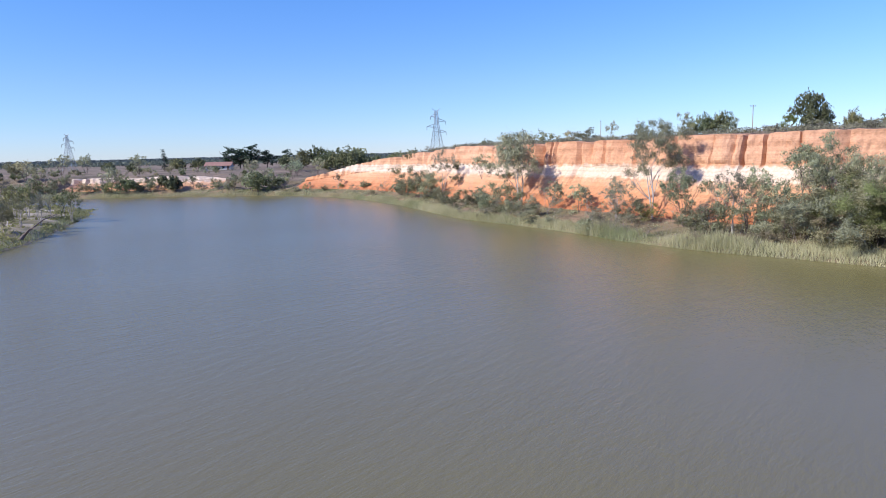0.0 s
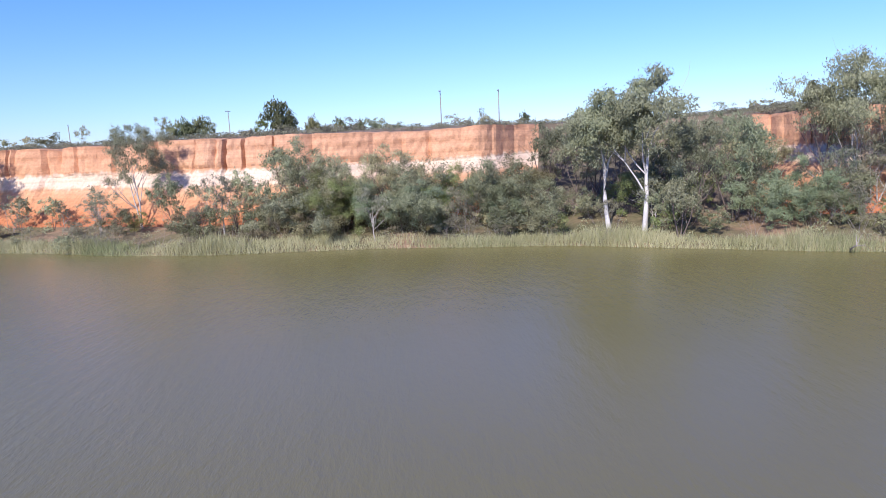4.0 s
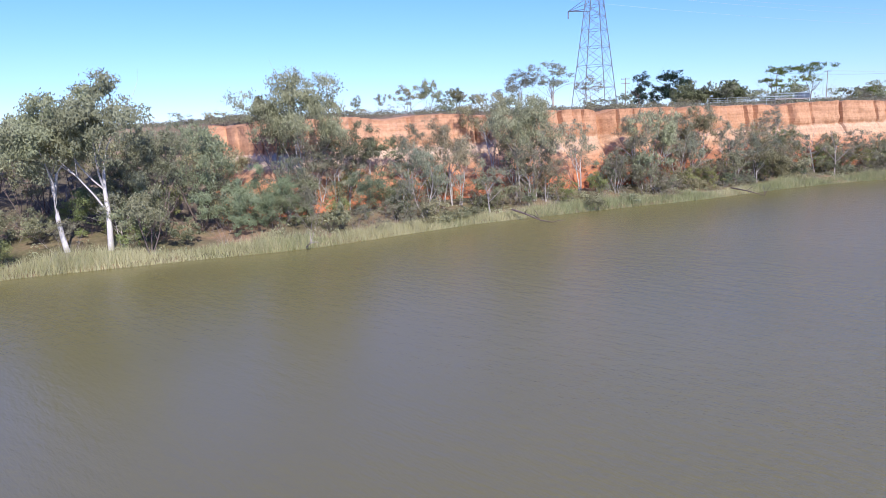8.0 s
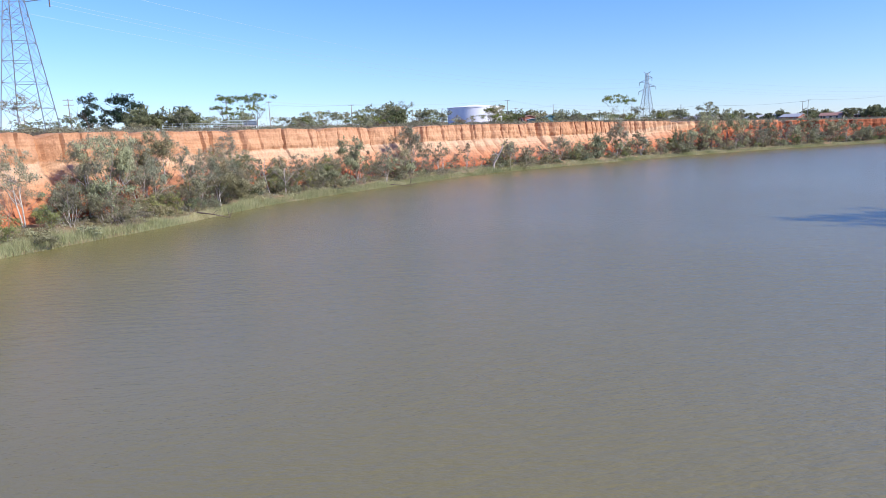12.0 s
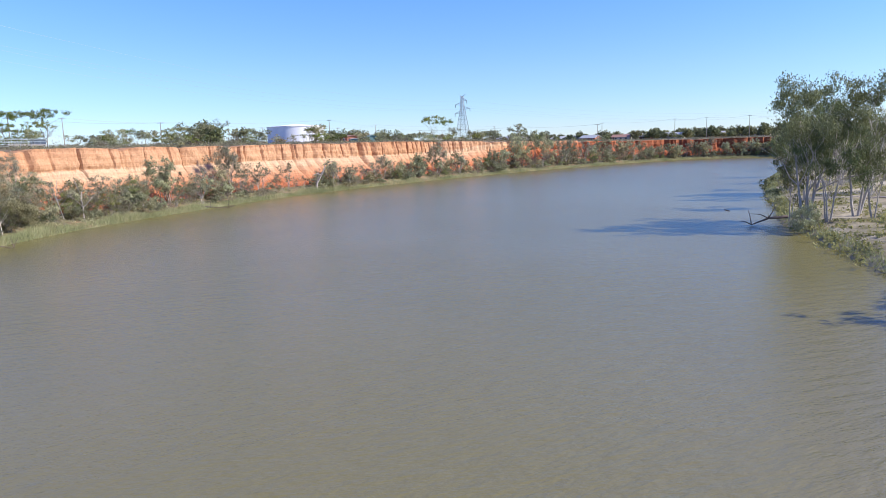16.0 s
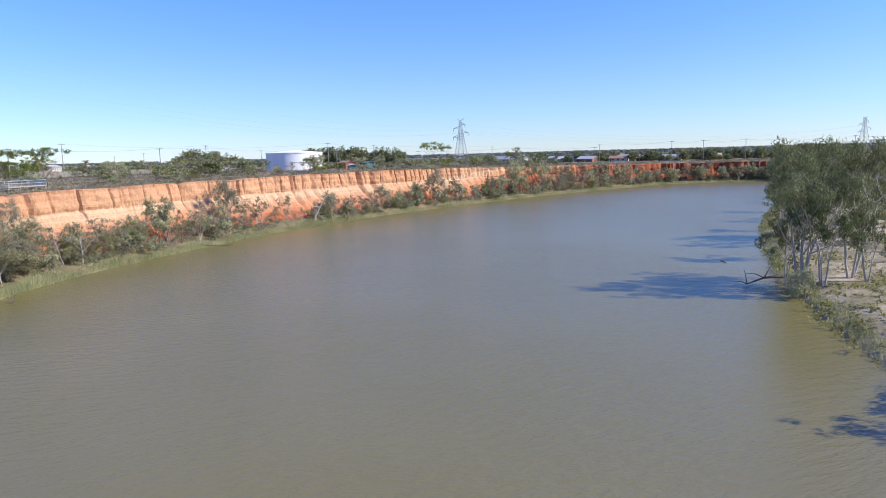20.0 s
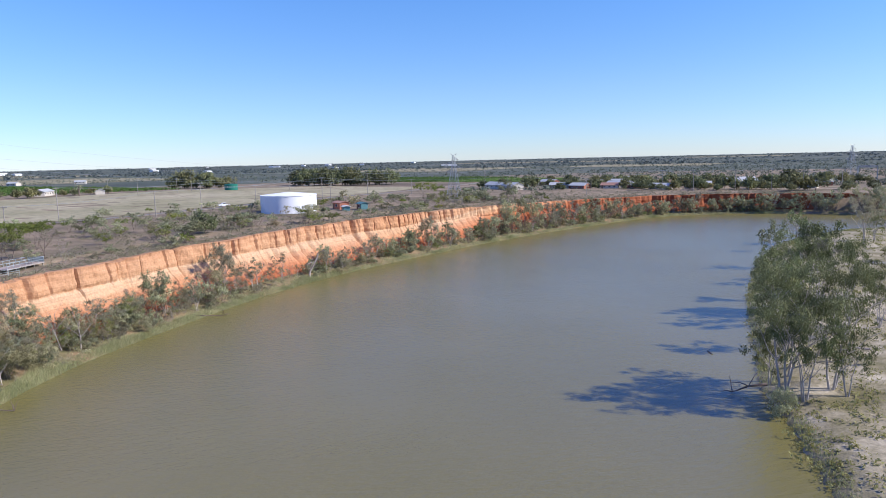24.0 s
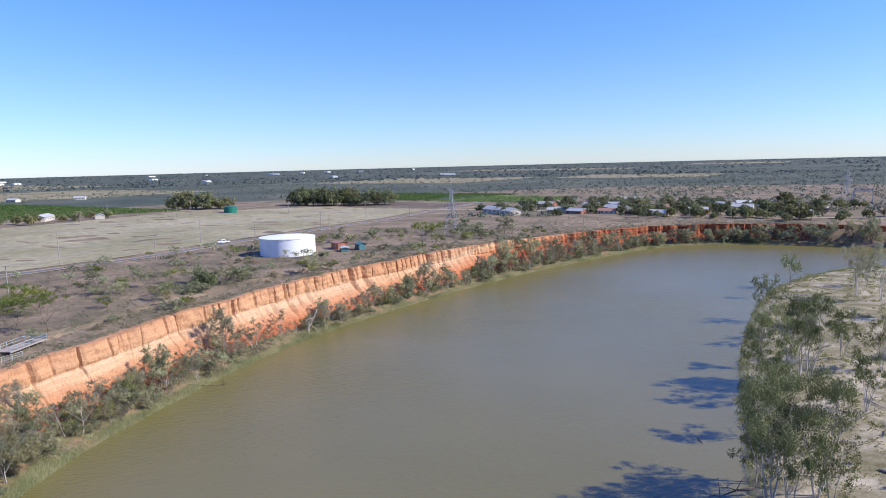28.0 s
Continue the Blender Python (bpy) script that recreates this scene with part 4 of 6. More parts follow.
PLANTED.append(("south bank", [
    ("yellow_shrub", 1, 131.4, -191.9, 2.4), ("river_gum", 2, 130.7, -222.6, 8.1), ("river_gum", 0, 129.0, -228.5, 7.8),
    ("river_gum", 1, 128.6, -238.3, 9.2), ("river_gum", 2, 127.8, -243.7, 9.5), ("grey_shrub", 0, 121.0, -72.5, 5.0),
    ("grey_shrub", 1, 124.6, -84.8, 3.6), ("grey_shrub", 2, 128.1, -93.4, 5.2), ("dead_shrub", 1, 129.9, -100.9, 4.8),
    ("grey_shrub", 1, 132.8, -123.4, 2.7), ("yellow_shrub", 2, 133.9, -165.4, 2.0), ("grey_shrub", 0, 131.9, -184.2, 2.7),
    ("shrub", 1, 131.5, -203.7, 3.5), ("grey_shrub", 2, 130.8, -211.4, 4.1), ("shrub", 1, 112.2, -44.9, 6.9),
    ("grey_shrub", 2, 112.6, -47.9, 6.5),
]))
PLANTED.append(("south bank", [
    ("sparse_gum", 0, 117.6, -53.8, 6.6), ("dead_tree", 1, 117.5, -56.0, 8.5), ("grey_shrub", 2, 118.3, -60.9, 5.0),
    ("sparse_gum", 0, 122.1, -69.2, 6.2), ("shrub", 1, 120.7, -71.6, 5.3), ("grey_shrub", 2, 126.0, -86.2, 5.8),
    ("dead_shrub", 0, 129.0, -93.2, 7.6), ("sparse_gum", 1, 132.0, -101.4, 11.5), ("dead_shrub", 0, 129.0, -97.1, 7.6),
    ("grey_shrub", 0, 131.1, -106.7, 5.8), ("sparse_gum", 1, 130.4, -103.4, 7.3), ("dead_shrub", 1, 116.2, -48.2, 7.6),
    ("yellow_shrub", 0, 118.2, -63.7, 4.4), ("dead_shrub", 1, 121.1, -59.8, 6.9),
]))
PLANTED.append(("far bend bank", [
    ("shrub", 0, 133.8, -166.9, 3.5), ("river_gum", 1, 134.3, -177.9, 5.3), ("sparse_gum", 2, 133.6, -189.1, 10.6),
    ("shrub", 0, 132.2, -193.9, 1.8), ("river_gum", 1, 130.3, -233.7, 8.3), ("river_gum", 2, 128.1, -241.9, 14.6),
    ("river_gum", 0, 127.1, -253.4, 15.4), ("river_gum", 1, 125.4, -262.0, 12.9), ("sparse_gum", 2, 123.6, -270.0, 11.5),
    ("river_gum", 0, 121.1, -276.3, 11.5), ("sparse_gum", 1, 118.3, -287.7, 11.1), ("river_gum", 2, 115.2, -301.2, 12.0),
    ("river_gum", 0, 112.0, -314.6, 9.7), ("river_gum", 1, 109.4, -324.1, 10.0), ("river_gum", 2, 106.5, -333.1, 9.1),
    ("river_gum", 0, 101.0, -344.1, 6.6),
]))
PLANTED.append(("far bend bank", [
    ("river_gum", 1, 94.4, -355.1, 7.0), ("river_gum", 2, 89.4, -361.2, 8.2), ("river_gum", 0, 75.2, -373.2, 7.1),
    ("river_gum", 1, 68.8, -376.9, 6.8), ("grey_shrub", 2, 61.5, -380.7, 4.9), ("yellow_shrub", 0, 115.8, -289.8, 5.0),
    ("shrub", 1, 112.6, -303.6, 3.6), ("shrub", 2, 103.4, -335.8, 4.3), ("shrub", 0, 97.0, -349.3, 3.1),
    ("shrub", 1, 84.1, -365.2, 2.4), ("yellow_shrub", 2, 131.0, -219.9, 5.4), ("sparse_gum", 0, 135.2, -151.7, 5.0),
    ("sparse_gum", 1, 135.2, -158.3, 6.3), ("shrub", 2, 134.1, -143.1, 1.7), ("shrub", 0, 129.3, -226.0, 4.2),
    ("yellow_shrub", 1, 80.5, -369.5, 3.1),
]))
PLANTED.append(("far bend bank", [
    ("river_gum", 2, 50.0, -385.0, 9.7), ("river_gum", 0, 36.8, -388.3, 8.9), ("river_gum", 1, 27.4, -389.9, 10.8),
    ("river_gum", 2, 19.6, -391.0, 12.1), ("river_gum", 0, 9.6, -392.1, 13.1), ("river_gum", 1, 2.0, -392.6, 14.7),
    ("river_gum", 2, 63.0, -380.0, 8.3),
]))
PLANTED.append(("downstream bank", [
    ("grey_shrub", 2, -116.1, 215.2, 2.9), ("shrub", 0, -111.4, 212.9, 2.5), ("shrub", 1, -105.9, 218.7, 1.5),
    ("yellow_shrub", 2, -94.2, 214.5, 2.4), ("shrub", 0, -87.6, 212.3, 2.0), ("river_gum", 1, -83.7, 215.9, 2.5),
    ("shrub", 2, -77.3, 210.6, 3.1), ("river_gum", 0, -70.9, 210.7, 3.6), ("river_gum", 1, -64.9, 206.9, 3.0),
    ("shrub", 2, -62.0, 210.6, 4.0), ("shrub", 0, -58.7, 207.7, 3.1), ("shrub", 1, -127.2, 220.1, 1.5),
    ("shrub", 2, -136.1, 222.9, 1.5), ("yellow_shrub", 0, -142.7, 223.5, 1.5), ("grey_shrub", 1, -148.6, 224.0, 1.5),
    ("shrub", 2, -103.8, 224.6, 1.5),
]))
PLANTED.append(("downstream bank", [
    ("river_gum", 0, -79.7, 223.4, 2.5), ("shrub", 1, -59.9, 216.7, 3.0), ("yellow_shrub", 2, -161.6, 238.3, 1.5),
    ("dense_tree", 0, -159.1, 238.0, 2.5), ("shrub", 1, -149.6, 224.1, 1.5), ("grey_shrub", 2, -140.6, 214.2, 7.6),
    ("dense_tree", 0, -144.6, 223.6, 2.5), ("river_gum", 1, -153.4, 237.5, 2.5), ("shrub", 2, -142.7, 223.5, 2.7),
    ("shrub", 0, -145.1, 229.7, 1.5), ("shrub", 1, -132.4, 211.5, 7.5), ("river_gum", 2, -130.5, 213.4, 3.7),
    ("yellow_shrub", 0, -130.5, 213.4, 5.3), ("shrub", 1, -127.8, 213.1, 3.4), ("river_gum", 2, -133.3, 222.6, 2.5),
    ("river_gum", 0, -125.2, 212.9, 6.5),
]))
PLANTED.append(("downstream bank", [
    ("dense_tree", 1, -133.7, 228.7, 2.5), ("river_gum", 2, -123.3, 215.8, 6.1), ("shrub", 0, -125.4, 222.0, 1.5),
    ("river_gum", 1, -132.2, 235.6, 2.5), ("river_gum", 2, -115.7, 210.2, 3.7), ("grey_shrub", 0, -114.3, 210.1, 5.5),
    ("grey_shrub", 1, -123.2, 227.8, 1.5), ("shrub", 2, -114.1, 212.1, 4.5), ("grey_shrub", 0, -112.7, 212.0, 3.0),
    ("river_gum", 1, -112.5, 215.0, 2.5), ("river_gum", 2, -107.2, 209.7, 5.1), ("yellow_shrub", 0, -105.1, 209.6, 5.8),
    ("shrub", 1, -113.8, 227.1, 1.5), ("river_gum", 2, -115.5, 234.2, 2.5), ("shrub", 0, -104.0, 214.6, 5.0),
    ("grey_shrub", 1, -111.3, 233.9, 1.5),
]))
PLANTED.append(("downstream bank", [
    ("dense_tree", 2, -99.4, 209.6, 7.3), ("grey_shrub", 0, -102.1, 220.6, 2.3), ("grey_shrub", 1, -97.6, 214.6, 3.6),
    ("grey_shrub", 2, -105.4, 233.7, 1.7), ("shrub", 0, -94.2, 211.5, 6.3), ("grey_shrub", 1, -91.8, 211.5, 4.0),
    ("shrub", 2, -95.0, 220.5, 1.5), ("dense_tree", 0, -90.0, 214.4, 4.9), ("grey_shrub", 1, -93.2, 226.5, 1.5),
    ("river_gum", 2, -87.4, 214.3, 3.3), ("dense_tree", 0, -85.2, 211.1, 6.2), ("river_gum", 1, -91.1, 233.5, 2.5),
    ("dense_tree", 2, -86.1, 220.2, 2.5), ("river_gum", 0, -80.2, 213.3, 5.3), ("river_gum", 1, -87.1, 233.3, 2.5),
    ("grey_shrub", 2, -86.0, 233.2, 1.5),
]))
PLANTED.append(("downstream bank", [
    ("river_gum", 0, -84.9, 233.1, 2.5), ("grey_shrub", 1, -79.3, 225.4, 1.5), ("river_gum", 2, -72.7, 211.3, 4.2),
    ("river_gum", 0, -76.4, 224.8, 2.5), ("grey_shrub", 1, -78.1, 232.3, 1.5), ("shrub", 2, -67.1, 206.4, 2.5),
    ("dense_tree", 0, -66.3, 209.3, 2.5), ("river_gum", 1, -65.0, 205.9, 5.5), ("shrub", 2, -64.7, 215.1, 3.1),
    ("dense_tree", 0, -68.1, 229.8, 2.5), ("grey_shrub", 1, -63.6, 221.0, 1.5), ("shrub", 2, -62.7, 220.8, 1.5),
    ("dense_tree", 0, -56.8, 203.6, 5.9), ("grey_shrub", 1, -60.8, 227.5, 2.4), ("grey_shrub", 2, -60.2, 227.7, 3.1),
    ("shrub", 0, -51.6, 204.6, 5.6),
]))
PLANTED.append(("downstream bank", [
    ("dense_tree", 1, -51.6, 204.6, 3.7), ("shrub", 2, -52.5, 214.2, 2.1), ("shrub", 0, -51.4, 220.1, 2.4),
    ("yellow_shrub", 1, -53.4, 203.1, 1.9), ("grey_shrub", 2, -48.4, 201.0, 1.5), ("shrub", 0, -44.0, 198.7, 1.5),
    ("grey_shrub", 1, -40.1, 199.9, 1.5), ("shrub", 2, -34.6, 193.7, 1.5), ("yellow_shrub", 0, -29.2, 191.8, 1.5),
    ("grey_shrub", 1, -23.5, 180.9, 1.8), ("grey_shrub", 2, -18.8, 173.9, 1.5), ("grey_shrub", 0, -15.2, 173.8, 2.7),
    ("shrub", 1, -10.4, 165.2, 1.9),
]))
PLANTED.append(("north plateau trees", [
    ("mallee", 2, 37.4, 145.3, 4.2), ("dead_shrub", 0, 27.0, 137.4, 3.3), ("mallee", 1, 58.5, 159.6, 6.6),
    ("dense_tree", 2, 65.2, 162.4, 6.3), ("dense_tree", 0, 68.2, 161.2, 6.6), ("mallee", 1, 70.6, 160.1, 5.2),
    ("bright_bush", 1, 78.4, 150.9, 5.1), ("dense_tree", 0, 85.0, 152.9, 10.2), ("dense_tree", 1, 88.4, 154.5, 6.7),
    ("dense_tree", 2, 92.2, 148.7, 5.8), ("dense_tree", 0, 97.9, 145.1, 4.7), ("shrub", 1, 10.1, 152.7, 1.5),
    ("grey_shrub", 2, 18.2, 138.8, 1.8), ("shrub", 0, 46.2, 153.2, 4.3), ("dense_tree", 1, 68.6, 177.6, 6.7),
    ("dense_tree", 2, 91.7, 161.3, 5.7),
]))
PLANTED.append(("north plateau trees", [
    ("dense_tree", 0, 95.9, 152.9, 4.2), ("dense_tree", 1, 99.6, 138.4, 4.3), ("shrub", 2, 107.2, 132.6, 2.9),
    ("sparse_gum", 0, 81.1, 78.1, 3.0), ("dense_tree", 1, 107.4, 90.7, 3.0), ("shrub", 2, 106.7, 106.2, 2.7),
    ("dense_tree", 0, 123.8, 41.6, 4.7), ("mallee", 1, 148.9, 22.5, 5.5), ("mallee", 2, 148.1, 27.7, 5.3),
    ("mallee", 0, 135.2, 10.9, 7.1), ("mallee", 1, 150.5, 5.6, 6.3), ("shrub", 2, 96.9, 128.0, 2.5), ("mallee", 0, 129.9, 53.8, 2.5),
    ("mallee", 1, 127.8, 58.7, 2.5),
]))
PLANTED.append(("plateau trees", [
    ("mallee", 2, 141.0, 15.5, 6.6), ("mallee", 0, 146.7, 5.3, 5.6), ("mallee", 1, 151.8, 1.6, 4.9),
    ("sparse_gum", 2, 129.6, -6.6, 7.9), ("sparse_gum", 0, 125.1, -12.7, 8.7), ("sparse_gum", 1, 124.2, -19.0, 5.8),
    ("dense_tree", 2, 182.4, -58.5, 6.4), ("dense_tree", 0, 180.5, -63.9, 6.7), ("dense_tree", 1, 178.7, -53.6, 6.1),
    ("umbrella_tree", 0, 154.0, -63.2, 5.7), ("umbrella_tree", 1, 146.2, -68.4, 7.9), ("dead_shrub", 0, 137.2, -70.7, 3.1),
    ("mallee", 2, 165.9, -95.3, 4.8), ("shrub", 0, 148.7, -29.5, 3.6), ("mallee", 1, 142.7, 8.8, 5.3),
    ("dense_tree", 2, 185.0, -54.3, 7.3),
]))
PLANTED.append(("plateau trees", [
    ("mallee", 0, 163.2, -56.7, 5.0), ("mallee", 1, 177.1, -98.3, 5.1), ("umbrella_tree", 1, 170.2, -100.2, 4.8),
    ("mallee", 0, 175.9, -109.9, 4.9), ("umbrella_tree", 1, 167.4, -113.8, 5.3), ("dense_tree", 2, 154.8, -114.1, 6.5),
    ("mallee", 0, 157.6, -126.8, 4.3), ("umbrella_tree", 0, 148.3, -144.4, 4.9), ("umbrella_tree", 1, 155.6, -220.2, 10.0),
    ("umbrella_tree", 0, 154.0, -226.1, 8.9), ("mallee", 1, 155.1, -258.5, 4.6), ("mallee", 2, 155.8, -292.4, 9.0),
    ("dead_shrub", 1, 136.9, -67.3, 4.4), ("mallee", 1, 202.7, -223.7, 6.4), ("mallee", 2, 192.2, -232.7, 5.9),
]))
PLANTED.append(("inner bank trees", [
    ("river_gum", 0, -70.8, 125.4, 6.6), ("river_gum", 1, -75.1, 130.0, 5.5), ("sparse_gum", 2, -69.1, 112.7, 5.7),
    ("river_gum", 0, -68.5, 106.4, 6.2), ("river_gum", 1, -73.9, 111.0, 6.9), ("river_gum", 2, -79.0, 125.2, 5.9),
    ("sparse_gum", 0, -76.3, 127.9, 4.5), ("river_gum", 1, -79.7, 122.1, 6.2), ("shrub", 2, -67.3, 100.0, 6.1),
    ("river_gum", 0, -18, -120, 9), ("river_gum", 1, -28, -150, 10), ("gum", 2, -12, -175, 11), ("river_gum", 0, -22, -205, 10),
    ("river_gum", 1, -8, -215, 12), ("gum", 2, -30, -240, 11), ("river_gum", 0, 2, -262, 11),
]))
PLANTED.append(("inner bank trees", [
    ("river_gum", 1, -14, -285, 10), ("river_gum", 2, 12, -196, 9), ("river_gum", 0, -35, -185, 9),
    ("yellow_shrub", 1, -4, -104, 2.4), ("shrub", 2, 2, -110, 2.0), ("river_gum", 2, 11.0, -92.5, 18), ("river_gum", 1, 8.6, -91.5, 12),
    ("gum", 2, 6.0, -97.5, 17), ("river_gum", 0, 11.6, -101, 16.0), ("river_gum", 1, 4.2, -95.5, 9.5), ("river_gum", 0, 13.4, -97.5, 9.0), ("shrub", 1, 10.2, -87.6, 3.6),
    ("river_gum", 2, 13.5, -118, 12.5), ("river_gum", 0, -7.5, -53.5, 9.8), ("river_gum", 2, -10.0, -60.0, 9.5), ("sparse_gum", 1, 12.2, -149.4, 16.2),
    ("river_gum", 2, 10.7, -148.6, 17.0), ("river_gum", 0, 14.0, -143.7, 15.6), ("river_gum", 1, 17.4, -134.4, 12.4),
]))
PLANTED.append(("inner bank trees", [
    ("river_gum", 2, 20.9, -157.0, 10.6), ("river_gum", 0, 24.9, -203.4, 12.5), ("river_gum", 1, 25.0, -259.5, 11.4),
    ("river_gum", 2, 32.3, -235.7, 6.5), ("sparse_gum", 0, 4.7, -242.2, 16.9), ("sparse_gum", 1, -1.9, -237.9, 17.6),
    ("river_gum", 2, 0.8, -133.4, 10.4), ("river_gum", 0, 5.1, -124.9, 8.9), ("river_gum", 1, 23.5, -176.9, 8.3),
    ("river_gum", 2, 5.7, -165.3, 11.6), ("river_gum", 0, -1.5, -160.3, 11.4), ("river_gum", 1, 20.0, -184.9, 8.2),
]))
PLANTED.append(("scrubland plants", [
    ("umbrella_tree", 0, 151.0, -63.8, 10.2), ("umbrella_tree", 1, 163.3, -74.7, 8.1), ("bright_bush", 0, 180.8, -79.7, 7.0),
    ("bright_bush", 1, 157.5, -87.7, 3.9), ("umbrella_tree", 0, 224.6, -142.5, 4.3), ("bright_bush", 1, 172.1, -100.1, 3.5),
    ("bright_bush", 0, 142.2, -99.0, 3.5), ("dead_shrub", 1, 152.2, -74.3, 6.5), ("shrub", 1, 227.4, -116.0, 3.6),
    ("mallee", 2, 191.7, -132.3, 5.7), ("grey_shrub", 0, 155.0, -115.5, 9.1), ("mallee", 1, 156.7, -99.4, 5.1),
    ("grey_shrub", 2, 143.3, -84.9, 5.4), ("mallee", 0, 174.4, -172.0, 4.5), ("mallee", 1, 180.4, -167.9, 4.5),
    ("mallee", 2, 200.0, -169.0, 5.3),
]))
PLANTED.append(("scrubland plants", [
    ("shrub", 0, 210.5, -182.4, 5.3), ("shrub", 1, 167.7, -149.6, 3.3), ("grey_shrub", 2, 210.7, -100.5, 4.4),
    ("mallee", 0, 181.8, -95.3, 4.8), ("bright_bush", 0, 207.8, -112.9, 4.6), ("mallee", 2, 137.3, -61.4, 4.6),
    ("mallee", 0, 175.6, -117.2, 5.2), ("mallee", 1, 197.2, -143.0, 5.0), ("umbrella_tree", 0, 184.3, -77.9, 7.3),
]))

LABELS = {
    "tall_gum": ("tall white-trunked gum tree, grey-green crown", "tree"),
    "gum": ("pale-trunked gum tree, grey-green crown", "tree"),
    "sparse_gum": ("thin leaning gum tree, sparse leaves", "tree"),
    "river_gum": ("many-stemmed dark-barked gum tree, drooping leaves", "tree"),
    "bank_gum": ("many-stemmed pale-barked gum tree, ragged green crown", "tree"),
    "shrub": ("dense olive-green shrub, thin stems", "shrub"),
    "yellow_shrub": ("upright yellowish-green shrub of thin stems", "shrub"),
    "wattle": ("bushy bluish-green wattle shrub", "shrub"),
    "grey_shrub": ("twiggy grey half-bare shrub", "shrub"),
    "twiggy_bush": ("spreading twiggy grey-green bush", "shrub"),
    "mallee": ("low mallee tree, flat olive crown", "tree"),
    "umbrella_tree": ("umbrella tree, flat yellow-green crown", "tree"),
    "bright_bush": ("rounded bush with bright yellow-green leaves", "shrub"),
    "pine": ("broad dark green conifer tree, dense crown", "tree"),
    "dense_tree": ("rounded dark green tree, dense crown", "tree"),
    "saltbush": ("low rounded grey-green saltbush", "shrub"),
    "dead_tree": ("bare bleached dead tree with broken limbs", "tree"),
    "dead_shrub": ("leafless grey-brown dead shrub", "shrub"),
}
WHERE = {"north bank": "at the cliff's foot", "gully bank": "beside the gully", "middle bank": "below the red cliff", "south bank": "on the narrow bank",
         "far bend bank": "on the far bend's bank", "downstream bank": "on the low far bank", "north plateau trees": "on the plateau's skyline",
         "plateau trees": "on top of the cliff", "inner bank trees": "on the sandy inner bank", "scrubland plants": "in the plateau's scrub"}
for group, rows in PLANTED:
    for kind, seed, x, y, h in rows:
        if group == "downstream bank" and x < -66:
            h = max(1.2, h * 0.75)
        if group == "scrubland plants":
            h *= 0.78
        if group == "inner bank trees" and kind in ("river_gum", "gum"):
            kind = "bank_gum"
        slim = 0.80 if group == "inner bank trees" else 0.6 if group == "north plateau trees" else 1.0 if kind == "tall_gum" else 1.5 if kind == "sparse_gum" and group == "plateau trees" else 0.85 if "gum" in kind else 1.0
        plant(kind, seed, x, y, h, LABELS[kind][0] + " " + WHERE[group], LABELS[kind][1], group, wide=slim)


def scrubland():
    """Shrubs and low trees strewn in thickets over the plateau between the cliff edge and the road."""
    rng = np.random.default_rng(21)
    kinds = ("twiggy_bush", "shrub", "mallee", "bright_bush", "dead_shrub", "yellow_shrub", "saltbush")
    tall = {"twiggy_bush": 2.4, "shrub": 2.4, "mallee": 4.4, "bright_bush": 2.8, "dead_shrub": 3.2, "yellow_shrub": 2.4, "saltbush": 1.4}
    made = 0
    while made < 400:
        i = int(rng.integers(at_shore(20, 90), at_shore(110, -300)))
        o = SHORE[i, 4] + 3.5 + rng.uniform(0, 1) ** 1.2 * 80
        x, y = SHORE[i, 0] + NORMAL[i, 0] * o, SHORE[i, 1] + NORMAL[i, 1] * o
        if math.hypot(x - 190, y + 179) < 16 or x > 232 or math.hypot(x - 136, y + 59) < 7 or noise.noise((x * 0.05, y * 0.05, 5)) < -0.22:
            continue
        made += 1
        kind = kinds[int(rng.choice(7, p=[0.16, 0.16, 0.18, 0.10, 0.06, 0.08, 0.26]))]
        if y > -50:
            kind = ("saltbush", "twiggy_bush", "shrub")[made % 3]
        low = 0.8 if y < -60 else 0.5
        plant(kind, made % 2, x, y, tall[kind] * low * rng.uniform(0.75, 1.65), LABELS[kind][0] + " " + WHERE["scrubland plants"], LABELS[kind][1], "scrubland plants", wide=1.35)


def bank_thicket():
    """Small shrubs and bare twigs that fill the narrow bank below the cliff."""
    rng = np.random.default_rng(22)
    kinds = ("twiggy_bush", "dead_shrub", "shrub", "sparse_gum", "yellow_shrub", "river_gum", "saltbush")
    tall = {"twiggy_bush": 2.8, "dead_shrub": 3.2, "shrub": 2.8, "sparse_gum": 5.6, "yellow_shrub": 2.5, "river_gum": 5.5, "saltbush": 1.7}
    i0, i1, i2 = at_shore(10, 105), at_shore(40, -383), at_shore(93, -25)
    for k in range(470):
        i = int(rng.integers(i0 if k % 3 == 0 else i2, i1))
        o = 2.2 + rng.uniform(0, 1) * (SHORE[i, 3] - 1.5)
        x, y = SHORE[i, 0] + NORMAL[i, 0] * o, SHORE[i, 1] + NORMAL[i, 1] * o
        kind = kinds[int(rng.choice(7, p=[0.19, 0.15, 0.17, 0.14, 0.10, 0.12, 0.13]))]
        plant(kind, k % 2, x, y, tall[kind] * rng.uniform(0.6, 1.3), LABELS[kind][0] + " on the narrow river bank", LABELS[kind][1], "bank thicket")


